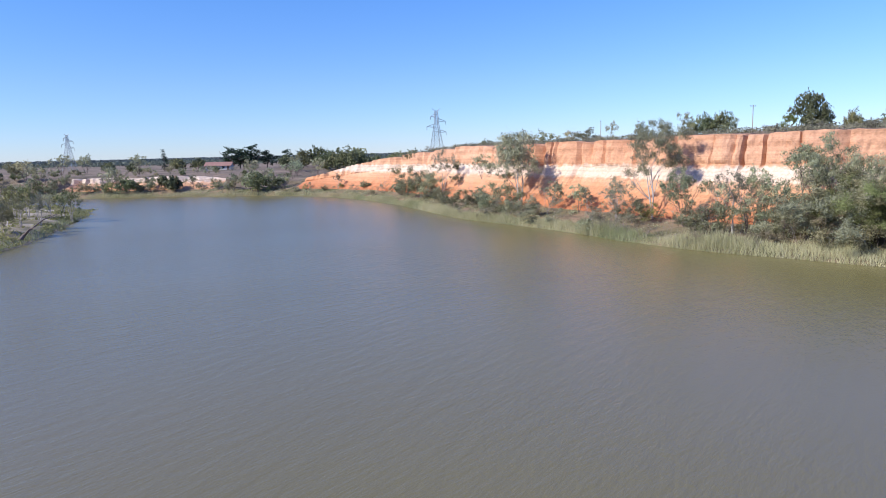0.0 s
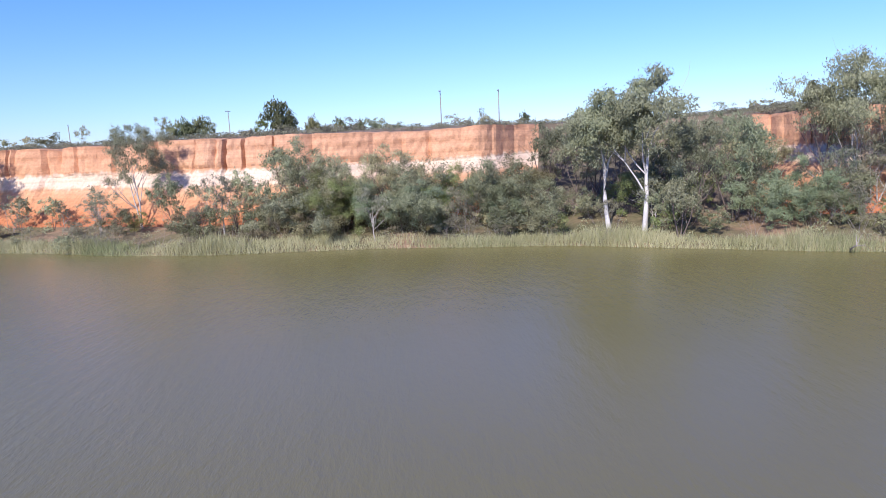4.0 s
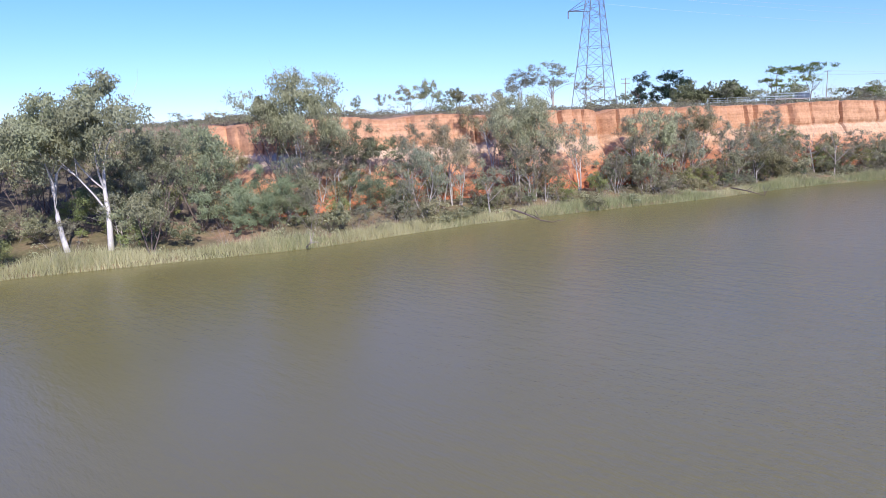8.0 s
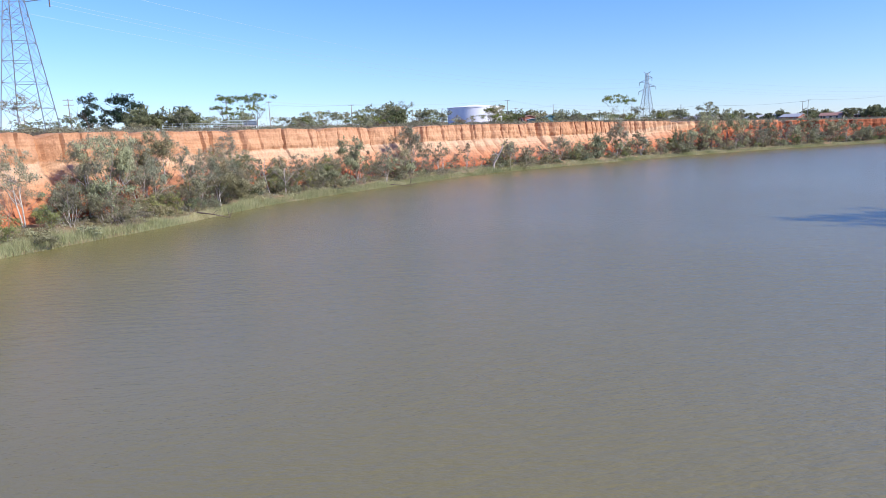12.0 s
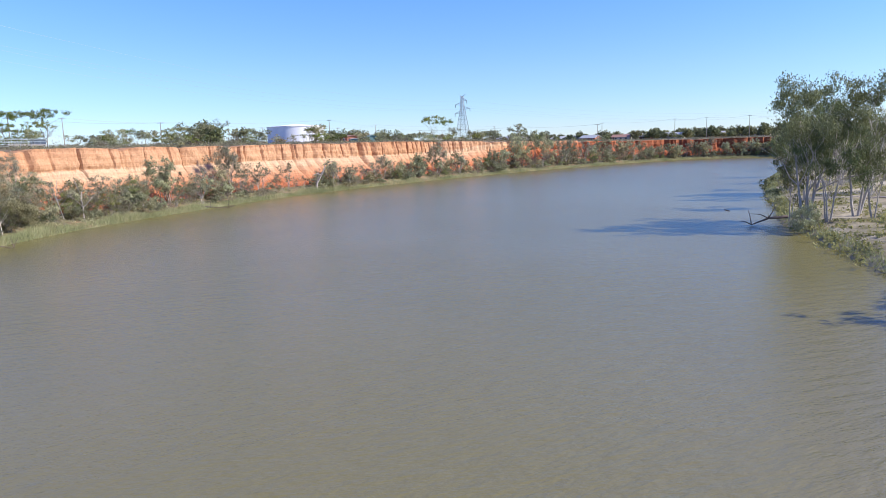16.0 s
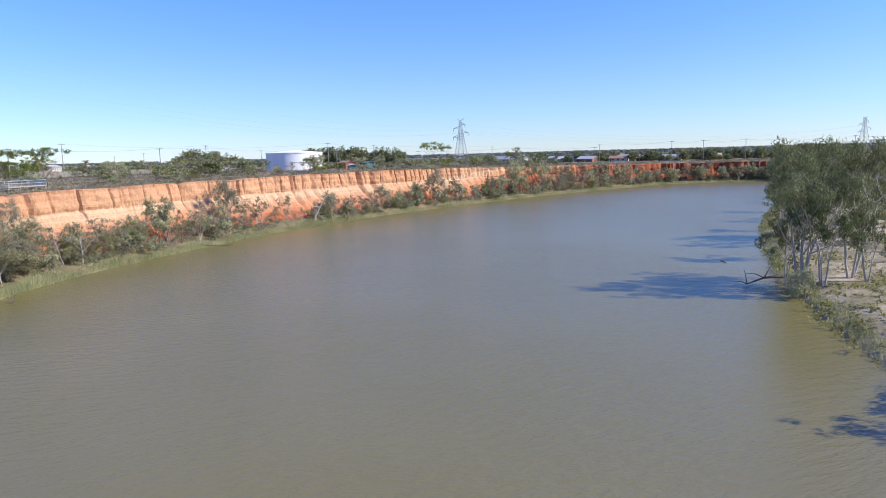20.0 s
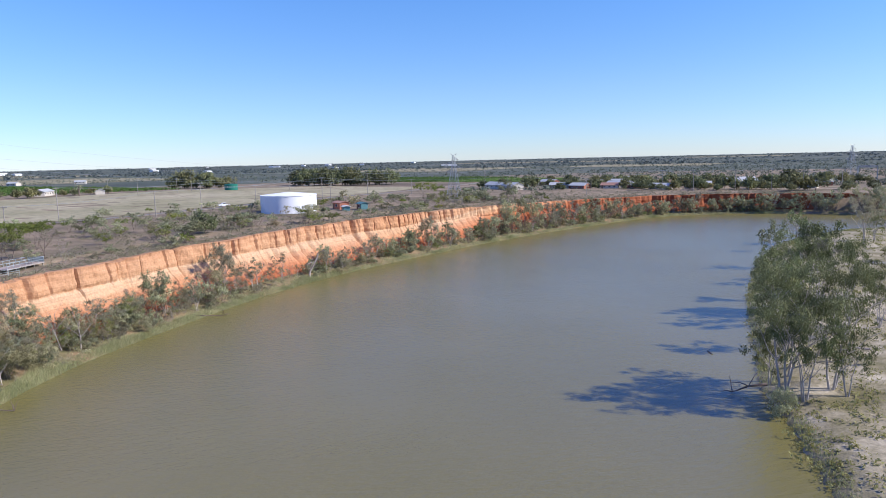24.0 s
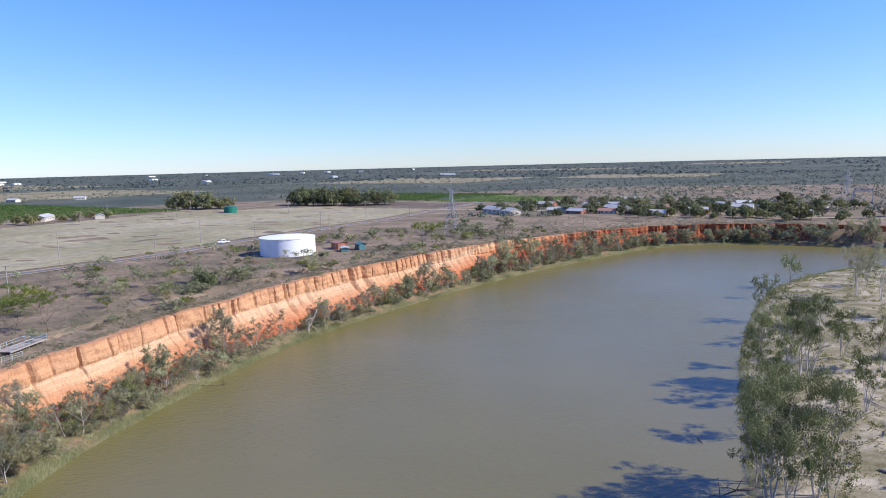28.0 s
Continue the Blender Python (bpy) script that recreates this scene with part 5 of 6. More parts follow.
def bend_trees():
    """Small many-stemmed gums that hide the foot of the low cliff on the far bend."""
    rng = np.random.default_rng(23)
    i0, i1 = at_shore(118, -262), at_shore(-70, -388)
    for k in range(75):
        i = i0 + int((i1 - i0) * (k + rng.uniform(0, 1)) / 75)
        o = rng.uniform(2.0, SHORE[i, 3] + 1.0)
        x, y = SHORE[i, 0] + NORMAL[i, 0] * o, SHORE[i, 1] + NORMAL[i, 1] * o
        kind = ("river_gum", "shrub", "sparse_gum", "grey_shrub", "river_gum")[k % 5]
        plant(kind, k % 3, x, y, rng.uniform(2.0, 9.5) * (0.7 if "shrub" in kind else 1), LABELS[kind][0] + " on the far bend's bank", LABELS[kind][1], "far bend bank")


def slope_thicket():
    """Thin grey trees and twiggy shrubs on the lower slope of the red cliff, and dark shrubs that overhang the water."""
    rng = np.random.default_rng(24)
    i0, i1 = at_shore(66, 20), at_shore(112, -58)
    kinds = ("sparse_gum", "grey_shrub", "dead_shrub", "wattle", "sparse_gum", "yellow_shrub", "grey_shrub")
    tall = {"sparse_gum": 7.5, "grey_shrub": 3.4, "dead_shrub": 3.6, "wattle": 3.2, "yellow_shrub": 3.0, "shrub": 2.2, "twiggy_bush": 2.6}
    for k in range(105):
        i = int(rng.integers(i0, i1))
        o = 3.0 + rng.uniform(0, 1) * (SHORE[i, 3] + 0.5)
        x, y = SHORE[i, 0] + NORMAL[i, 0] * o, SHORE[i, 1] + NORMAL[i, 1] * o
        kind = kinds[k % 7]
        plant(kind, k % 3, x, y, tall[kind] * rng.uniform(0.6, 1.25), LABELS[kind][0] + " below the red cliff", LABELS[kind][1], "slope thicket")
    i0, i1 = at_shore(0, 124), at_shore(130, -160)
    for k in range(70):
        i = int(rng.integers(i0, i1))
        o = rng.uniform(0.5, 2.2)
        x, y = SHORE[i, 0] + NORMAL[i, 0] * o, SHORE[i, 1] + NORMAL[i, 1] * o
        kind = ("shrub", "twiggy_bush", "grey_shrub", "dead_shrub")[k % 4]
        plant(kind, k % 3, x, y, tall[kind] * rng.uniform(0.55, 1.0), LABELS[kind][0] + " overhanging the water", LABELS[kind][1], "waterside shrubs", wide=1.25)


scrubland()
bank_thicket()
slope_thicket()
bend_trees()


# ---- growth that nobody could count ----
def clump_cloud(name, places, per, size, mat, label, category, seed, flat=0.7):
    """One mesh of many leafy clumps (x, y, z, radius)."""
    rng = np.random.default_rng(seed)
    P = np.array(places)
    c = np.repeat(P[:, :3], per, 0)
    r = np.repeat(P[:, 3:4], per, 0)
    v = rng.normal(size=c.shape)
    v /= np.linalg.norm(v, axis=1)[:, None]
    v *= rng.uniform(0.6, 1.05, (len(c), 1)) * r
    v[:, 2] = np.abs(v[:, 2]) * flat
    n = v / (np.linalg.norm(v, axis=1)[:, None] + 1e-9)
    corners = leaves(c + v, n, 1.0, 0.5, rng, 0.0).reshape(-1, 3, 3)
    mid = corners.mean(1, keepdims=True)
    corners = (mid + (corners - mid) * (size * r)[:, None, :]).reshape(-1, 3)
    me = bpy.data.meshes.new(name)
    me.from_pydata(corners.tolist(), [], np.arange(len(corners)).reshape(-1, 3).tolist())
    me.materials.append(mat)
    return tagged(new(name, me), label, category, kind="stuff")


def low_scrub():
    rng = np.random.default_rng(8)
    edge, bank, inner = [], [], []
    i0, i1 = at_shore(-20, 170), at_shore(30, -385)
    for k in range(6500):
        i = int(rng.integers(i0, i1))
        o = SHORE[i, 4] + 1.6 + rng.uniform(0, 1) ** 2.4 * 75
        x, y = SHORE[i, 0] + NORMAL[i, 0] * o, SHORE[i, 1] + NORMAL[i, 1] * o
        if x > 234 or math.hypot(x - 190, y + 179) < 14:
            continue
        edge.append((x, y, ground_z(x, y) - 0.05, rng.uniform(0.3, 1.25)))
    for k in range(1900):
        i = int(rng.integers(at_shore(-150, 210), i1))
        o = rng.uniform(2.0, SHORE[i, 3] + 1.5)
        x, y = SHORE[i, 0] + NORMAL[i, 0] * o, SHORE[i, 1] + NORMAL[i, 1] * o
        bank.append((x, y, ground_z(x, y) - 0.05, rng.uniform(0.3, 1.1)))
    for k in range(20000):
        i = int(rng.integers(0, len(BANK)))
        x, y = BANK[i, 0] - 0.4 - rng.uniform(0, 1) ** 1.6 * 45, BANK[i, 1] + rng.normal(0, 3)
        if noise.noise((x * 0.12, y * 0.12, 2)) < -0.12:
            continue
        if -340 < y < -40 or 70 < y < 170:
            d = np.sqrt(((BANK - (x, y)) ** 2).sum(1)).min()
            inner.append((x, y, float(inner_height(d, x, y)) - 0.05, rng.uniform(0.3, 1.05)))
    clump_cloud("low_scrub", edge, 36, 0.28, GREYLEAF, "low grey-green scrub along the cliff top", "scrub", 3)
    clump_cloud("bank_scrub", bank, 40, 0.28, OLIVE, "low tangled scrub on the river bank", "scrub", 4)
    clump_cloud("dry_tussocks", inner, 14, 0.5, TUSSOCK, "dry olive grass tussocks on sandy ground", "grass", 6, 0.5)


def blades(name, spots, tall, wide, mat, label, seed):
    rng = np.random.default_rng(seed)
    P = np.array(spots)
    n = len(P)
    a = rng.uniform(0, 2 * math.pi, n)
    h = tall * rng.uniform(0.4, 1.25, n) * P[:, 3]
    P = P[:, :3]
    w = wide * rng.uniform(0.7, 1.5, n)
    side = np.stack([np.cos(a) * w, np.sin(a) * w, np.zeros(n)], 1)
    tip = P + np.stack([rng.normal(0, 0.30, n) * h, rng.normal(0, 0.30, n) * h, h], 1)
    corners = np.stack([P - side, P + side, tip], 1).reshape(-1, 3)
    me = bpy.data.meshes.new(name)
    me.from_pydata(corners.tolist(), [], np.arange(len(corners)).reshape(-1, 3).tolist())
    me.materials.append(mat)
    return tagged(new(name, me), label, "reeds", kind="stuff")


def reed_beds():
    """Reeds in the shallows, denser in patches, thinning out where trees overhang."""
    rng = np.random.default_rng(14)
    dry, green = [], []
    i0, i1 = at_shore(-150, 210), at_shore(40, -383)
    for i in range(i0, i1):
        s = ARC[i]
        near = 1.0 if SHORE[i, 1] > -140 else 0.5
        if SHORE[i, 0] < -20:
            near = 0.35
        dens = near * max(0.12, 0.75 + 0.9 * noise.noise((s * 0.07, 1, 1)))
        wide = 2.3 + 1.7 * noise.noise((s * 0.05, 4, 2)) + (1.3 if 55 < SHORE[i, 1] < 90 else 0)
        n = int(420 * dens)
        lush = (0.74 if SHORE[i, 1] > -30 else 0.60) + 0.75 * noise.noise((s * 0.11, 5, 7)) + 0.35 * noise.noise((s * 0.5, 5, 7))
        o = rng.uniform(-0.35, max(1.2, wide), n)
        along = rng.uniform(-0.5, 0.5, n)
        x = SHORE[i, 0] + NORMAL[i, 0] * o - NORMAL[i, 1] * along
        y = SHORE[i, 1] + NORMAL[i, 1] * o + NORMAL[i, 0] * along
        z = np.interp(o, [-0.5, 0.6, 4], [-0.3, 0.3, 0.7])
        tint = noise.noise((s * 0.09, 8, 3)) + rng.normal(0, 0.18, n)
        for q in range(n):
            (green if tint[q] > (0.26 if SHORE[i, 1] > -10 else -0.12) else dry).append((x[q], y[q], z[q], max(0.35, lush * (0.75 + 0.25 * min(1.0, o[q] + 0.4)))))
    blades("reeds", dry, 1.35, 0.02, REED, "straw-coloured reeds along the waterline", 31)
    blades("green_reeds", green, 1.3, 0.022, GREENREED, "fresh green reeds along the waterline", 32)
    edge = []
    for i in range(len(BANK)):
        if -330 < BANK[i, 1] < -40 or 70 < BANK[i, 1] < 168:
            n = 70
            edge += [(BANK[i, 0] - a, BANK[i, 1] + b, 0.2 + 0.25 * a, 1.0) for a, b in zip(rng.uniform(0, 2.2, n), rng.uniform(-1, 1, n))]
    blades("bank_grass", edge, 0.5, 0.032, GREENREED, "green grass on the edge of the inner bank", 33)


def far_woods():
    """The wooded plain, from past the fields to the horizon."""
    rng = np.random.default_rng(77)
    near, far = [], []
    while len(near) < 19000:
        a = rng.uniform(-2.2, 2.6)
        r = 430 + rng.uniform(0, 1) ** 1.4 * 1500
        x, y = r * math.cos(a), r * math.sin(a)
        i = at_shore(x, y)
        o = math.hypot(x - SHORE[i, 0], y - SHORE[i, 1])
        if o < 95 or (235 < x < 830 and -520 < y < 60) or (240 < x < 540 and -660 < y < -500) or (x < -30 and -640 < y < 520):
            continue
        if noise.noise((x * 0.006, y * 0.006, 0)) + 0.45 * rng.normal() < (-0.1 if x > 300 else -0.55):
            continue
        near.append((x, y, ground_z(x, y), rng.uniform(1.2, 3.6)))
    while len(far) < 15000:
        a = rng.uniform(-2.4, 2.7)
        r = 1500 + rng.uniform(0, 1) ** 1.3 * 3000
        x, y = r * math.cos(a), r * math.sin(a)
        if noise.noise((x * 0.002, y * 0.002, 3)) < -0.22 or (x < 0 and -900 < y < 800):
            continue
        far.append((x, y, ground_z(x, y), rng.uniform(2.5, 6.5)))
    clump_cloud("woodland", near, 9, 0.75, FARLEAF, "grey-green woodland scattered over the plain", "woods", 41, 1.1)
    clump_cloud("distant_woodland", far, 6, 1.1, HAZYLEAF, "dark woodland towards the horizon, leaves tinted blue for haze", "woods", 42, 0.7)


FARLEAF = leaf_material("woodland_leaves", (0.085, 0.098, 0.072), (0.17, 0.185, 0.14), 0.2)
# bluer than FARLEAF: the haze of distance is mixed into the leaf colour
HAZYLEAF = leaf_material("haze_tinted_woodland_leaves", (0.085, 0.105, 0.100), (0.15, 0.17, 0.16), 0.2)
TUSSOCK = leaf_material("dry_tussock", (0.17, 0.165, 0.055), (0.42, 0.38, 0.16))
GREENREED = reed_material("green_reed_blades", (0.24, 0.26, 0.11), (0.46, 0.47, 0.25))
low_scrub()
reed_beds()
far_woods()


# ---- fields, roads and orchards on the plateau ----
def sheet(name, xs, ys, lift, mat, label, category, shape=None, kind="structure"):
    """A thin layer laid on the ground over a grid of the plan; shape moves its points."""
    verts, faces = [], []
    for x in xs:
        for y in ys:
            px, py = shape(x, y) if shape else (x, y)
            verts.append((px, py, ground_z(px, py) + 0.3 * noise.noise((px * 0.1, py * 0.1, 0)) + lift))
    n = len(ys)
    for i in range(len(xs) - 1):
        for j in range(n - 1):
            faces.append((i * n + j, (i + 1) * n + j, (i + 1) * n + j + 1, i * n + j + 1))
    return tagged(mesh_object(name, verts, faces, mat, smooth=True), label, category, kind=kind)


ROADLINE = spline([(150, 190), (205, 120), (243, 40), (247, -40), (239, -110), (236, -146), (243, -191), (250, -240), (262, -320), (285, -425), (300, -520)], 8)
FARROAD = spline([(640, -330), (480, -352), (389, -380), (274, -430), (200, -440), (120, -425), (40, -430), (-60, -440)], 8)


def along(line, wide):
    def shape(x, y):
        i = int(x)
        d = line[min(i + 1, len(line) - 1)] - line[max(i - 1, 0)]
        d = d / np.hypot(*d)
        return line[i][0] - d[1] * y * wide, line[i][1] + d[0] * y * wide
    return shape


def field_edge(x, y):
    near = float(np.interp(y, ROADLINE[::-1, 1], ROADLINE[::-1, 0])) + 9
    return near + (x - 250) / 215 * (np.interp(y, [-430, -340, -200, 40], [410, 480, 452, 430]) - near), y


FARFIELD = ground_material("pale_far_field", (0.20, 0.18, 0.10), (0.27, 0.235, 0.145), (0.33, 0.29, 0.19), 0.01)
TILLED = ground_material("tilled_brown_soil", (0.13, 0.10, 0.075), (0.17, 0.135, 0.10), (0.21, 0.165, 0.12), 0.02)
DIRT = ground_material("dirt_road", (0.30, 0.24, 0.17), (0.38, 0.31, 0.23), (0.44, 0.36, 0.27), 0.1)
ASPHALT = plain("worn_asphalt", (0.19, 0.185, 0.18), 0.9, 0, 0.25, 0.4)
ORCHARD = leaf_material("orchard_leaves", (0.08, 0.15, 0.03), (0.20, 0.30, 0.09))
sheet("field", np.linspace(250, 465, 24), np.linspace(-428, 40, 50), 0.10, FIELD, "wide dry grassy field beyond the road", "field", field_edge)
sheet("field_tilled", np.linspace(300, 410, 14), np.linspace(-505, -438, 10), 0.10, TILLED, "bare brown tilled field", "field")
sheet("road", np.arange(len(ROADLINE)), np.linspace(-1, 1, 4), 0.16, ASPHALT, "grey asphalt road across the plateau", "road", along(ROADLINE, 1.7))
sheet("road_shoulder", np.arange(len(ROADLINE)), np.linspace(-1, 1, 4), 0.08, DIRT, "pale dirt shoulder of the plateau road", "road", along(ROADLINE, 3.6))
sheet("far_road", np.arange(len(FARROAD)), np.linspace(-1, 1, 4), 0.16, DIRT, "pale road along the far side of the field", "road", along(FARROAD, 3.2))
for k, (x0, x1, y0, y1) in enumerate(((900, 1300, -700, -250), (620, 1000, -1350, -1000), (260, 560, -1500, -1250), (1500, 2100, -900, -300), (700, 1400, -2400, -2150), (300, 700, -3300, -2900))):
    sheet("far_field", np.linspace(x0, x1, 12), np.linspace(y0, y1, 12), 0.25, FARFIELD, "pale dry field far out on the plain", "field")


def orchard_rows(x0, x1, y0, y1, rows, seed, height):
    rng = np.random.default_rng(seed)
    spots = []
    for r in range(rows):
        x = x0 + (x1 - x0) * r / (rows - 1)
        for y in np.arange(y0, y1, 2.6):
            if rng.uniform() < 0.94:
                px, py = x + (y - y0) * 0.25, y + rng.normal(0, 0.3)
                spots.append((px + rng.normal(0, 0.3), py, ground_z(px, py) + 0.2, height * rng.uniform(0.75, 1.1)))
    clump_cloud("orchard", spots, 16, 0.75, ORCHARD, "straight green rows of orchard trees", "orchard", seed, 1.0)


orchard_rows(492, 800, -345, -190, 40, 51, 1.7)
orchard_rows(330, 520, -650, -525, 30, 52, 1.9)
orchard_rows(240, 330, -600, -520, 16, 53, 1.9)


# ---- conifers and dense dark trees ----
def conifer(x, y, height, seed, label):
    rng = np.random.default_rng(seed)
    root = thing("conifer_tree", pose(x, y, ground_z(x, y)), label, "tree", "conifers")
    vs, fs = [], []
    tube(vs, fs, [(0, 0, -0.3), (0.05, 0, height * 0.5), (0, 0.05, height * 0.97)], [height * 0.025, height * 0.015, 0.03], 6)
    mesh_object("trunk", vs, fs, DARK_BARK, root)
    clumps = []
    for k in range(int(height * 5)):
        t = rng.uniform(0.12, 1)
        r = height * 0.24 * (1.05 - t) * rng.uniform(0.5, 1.1)
        a = rng.uniform(0, 6.28)
        clumps.append((math.cos(a) * r, math.sin(a) * r, t * height, height * 0.085, 0.7))
    me = crown_mesh("crown", clumps, 40, 0.5, 0.2, rng, 0.1)
    me.materials.append(PINE)
    new("crown", me).parent = root


for k, (x, y, h) in enumerate(((225.6, -52, 13), (228, -63, 13.3), (233, -58, 9))):
    plant("pine", k % 2, x, y, h, LABELS["pine"][0] + " behind the cliff top", "tree", "conifers", wide=1.25)
conifer(-127, 304, 9.5, 300, "slim dark green conifer tree behind the far bank")
for k, (x, y, h) in enumerate(((-101, 314, 10.5), (-97, 320, 9.5), (-89, 317, 11.5), (-85, 324, 8.5), (-77, 331, 9), (-94, 316, 9), (-70, 326, 8))):
    plant("pine", k % 2, x, y, h, LABELS["pine"][0] + " behind the far bank", "tree", "conifers", wide=1.7)


def dark_trees(spots, label, group):
    for k, (x, y, h) in enumerate(spots):
        plant("dense_tree", k % 3, x, y, h, label, "tree", group)


rngd = np.random.default_rng(61)
dark_trees([(460 - k * 3.2 + rngd.normal(0, 2), -438 - k * 1.1 + rngd.normal(0, 5), rngd.uniform(8, 17)) for k in range(30)], "dense dark green tree in the windbreak row", "windbreak trees")
dark_trees([(522 - k * 3.3 + rngd.normal(0, 2), -360 - k * 1.5 + rngd.normal(0, 4), rngd.uniform(7, 17)) for k in range(14)], "dense dark green tree in the windbreak row", "windbreak trees")
dark_trees([(rngd.uniform(40, 240), rngd.uniform(-540, -402), rngd.uniform(2.5, 7.5)) for k in range(170)], "leafy garden tree among the houses", "village trees")
dark_trees([(rngd.uniform(-60, 60), rngd.uniform(-580, -405), rngd.uniform(4, 9)) for k in range(40)], "leafy garden tree among the houses", "village trees")
dark_trees([(rngd.uniform(455, 480), rngd.uniform(-300, -180), rngd.uniform(4, 7)) for k in range(9)], "leafy green tree beside the farm sheds", "farm trees")
dark_trees([(-118, 297, 5.4), (-110, 300, 5.6), (-42, 297, 11.5), (-179, 277, 4), (-144, 286, 4.2), (-127, 272, 4.2), (-58, 314, 9.5), (-52, 305, 8.5), (-30, 300, 8), (-64, 308, 8), (-14, 290, 7), (-48, 300, 9), (-37, 298, 10.6), (-70, 300, 6), (-150, 300, 4.5), (-20, 292, 8), (-8, 305, 7)],
           "leafy tree on the low plateau downstream", "downstream trees")
for k in range(130):
    i = int(rngd.integers(at_shore(-200, 215), at_shore(2, 119)))
    o = SHORE[i, 4] + rngd.uniform(1, 75) if k < 80 else rngd.uniform(2.5, SHORE[i, 4])
    x, y = SHORE[i, 0] + NORMAL[i, 0] * o, SHORE[i, 1] + NORMAL[i, 1] * o
    kind = ("shrub", "grey_shrub", "shrub", "river_gum")[k % 4]
    if x > -50 and k < 80:
        kind = "shrub" if k % 2 else "grey_shrub"
    plant(kind, k % 3, x, y, PLANTS[kind]["height"] * rngd.uniform(0.35, 0.65), LABELS[kind][0] + " on the slope downstream", LABELS[kind][1], "slope plants", wide=1.2)


# ---- poles and wires ----
def power_pole(x, y, height, turn, arms=1, z=None):
    root = thing("power_pole", pose(x, y, ground_z(x, y), 0, 0, turn), "weathered grey timber power pole with cross-arm", "power pole", "power poles")
    bm = bmesh.new()
    bar(bm, (0, 0, -0.5), (0, 0, height), 0.17, 8, 0.11)
    part("shaft", bm, POLE, root)
    for k in range(arms):
        zz = height - 0.35 - k * 1.2
        bm = bmesh.new()
        box(bm, (2.3, 0.13, 0.15), (0, 0.13, zz), 0, 0.02)
        arm = part("cross_arm", bm, POLE, root)
        for q in (-1.0, -0.4, 0.4, 1.0):
            bm = bmesh.new()
            bar(bm, (q, 0.13, zz + 0.07), (q, 0.13, zz + 0.3), 0.05, 6, 0.03)
            part("insulator", bm, STEEL, arm)
    return (x, y, ground_z(x, y) + height)


LINE1 = [(97.5, 208, 11), (119, 129, 10.6), (133.4, 121.7, 10.5), (187, 43, 9.7), (195, -82, 9.0), (224.5, -145, 9.5), (223.5, -232, 12.0), (238.5, -325, 9.0), (195.7, -369, 10.3), (136, -348, 9.0)]
LINE2 = [(61, 253, 12), (188, -39, 9.0), (248, -122, 11.9), (249, -183, 11.2), (245, -210, 9.0), (235, -250, 9.0), (263, -313, 13.0), (235, -409, 12.5)]
LINE3 = [(92, -404, 12), (112, -412, 12), (70, -408, 12), (52, -415, 12), (36, -412, 11), (18, -418, 12), (150, -392, 11), (-4, -420, 12)]
tops1 = [power_pole(x, y, h, 20 + 15 * (k % 3)) for k, (x, y, h) in enumerate(LINE1)]
tops2 = [power_pole(x, y, h, 80, 1 + k % 2) for k, (x, y, h) in enumerate(LINE2)]
tops3 = [power_pole(x, y, h, 10) for x, y, h in LINE3]
for x, y, h in ((404, -250, 11), (420, -290, 11), (445, -320, 11), (380, -360, 11), (470, -268, 10)):
    power_pole(x, y, h, 60)


def wire(a, b, sag, r=0.02):
    vs, fs = [], []
    pts = [tuple(Vector(a).lerp(Vector(b), t) - Vector((0, 0, 4 * sag * t * (1 - t)))) for t in np.linspace(0, 1, 13)]
    tube(vs, fs, pts, [r] * 13, 3)
    return tagged(mesh_object("power_line", vs, fs, STEEL), "thin sagging overhead power line between poles", "power line", "power lines")


for tops in (tops1[4:], tops2[2:], sorted(tops3)):
    for a, b in zip(tops, tops[1:]):
        for q in (-0.8, 0.8):
            wire((a[0] + q * 0.7, a[1] + q * 0.7, a[2] - 0.1), (b[0] + q * 0.7, b[1] + q * 0.7, b[2] - 0.1), 1.0)
for q, zz in ((-1, 0.715), (1, 0.715), (1, 0.81), (-1, 0.86)):
    wire((173 + q * 4.6, -270 + q * 0.8, 13.6 + 22.5 * zz - 1.5), (17 + q * 4.0, -521 + q * 3.2, 10.5 + 25.6 * zz - 1.5), 7.0, 0.014)
    wire((145 + q * 2.6, -23.5 + q * 4.5, 13.6 + 34 * zz - 1.5), (173 + q * 4.6, -270 + q * 0.8, 13.6 + 22.5 * zz - 1.5), 6.0, 0.014)


# ---- buildings ----
WALLPAINT = plain("cream_wall_paint", (0.55, 0.50, 0.43), 0.8, 0, 0.12, 0.8)
BRICKRED = plain("red_brick_wall", (0.36, 0.15, 0.10), 0.9, 0, 0.2, 1.5)
TIN = plain("pale_tin_roof", (0.42, 0.42, 0.41), 0.8, 0.0, 0.15, 0.6)
REDTIN = plain("rusty_roof", (0.34, 0.19, 0.14), 0.7, 0, 0.2, 0.6)
BLUEGREEN = plain("blue_green_shed_paint", (0.09, 0.20, 0.22), 0.6)
GLASS = plain("dark_window_glass", (0.03, 0.035, 0.04), 0.1, 0, 0.1)
DOORWOOD = plain("brown_door_paint", (0.16, 0.10, 0.07), 0.6)
WHITE = plain("white_paint", (0.78, 0.78, 0.77), 0.6, 0, 0.06)


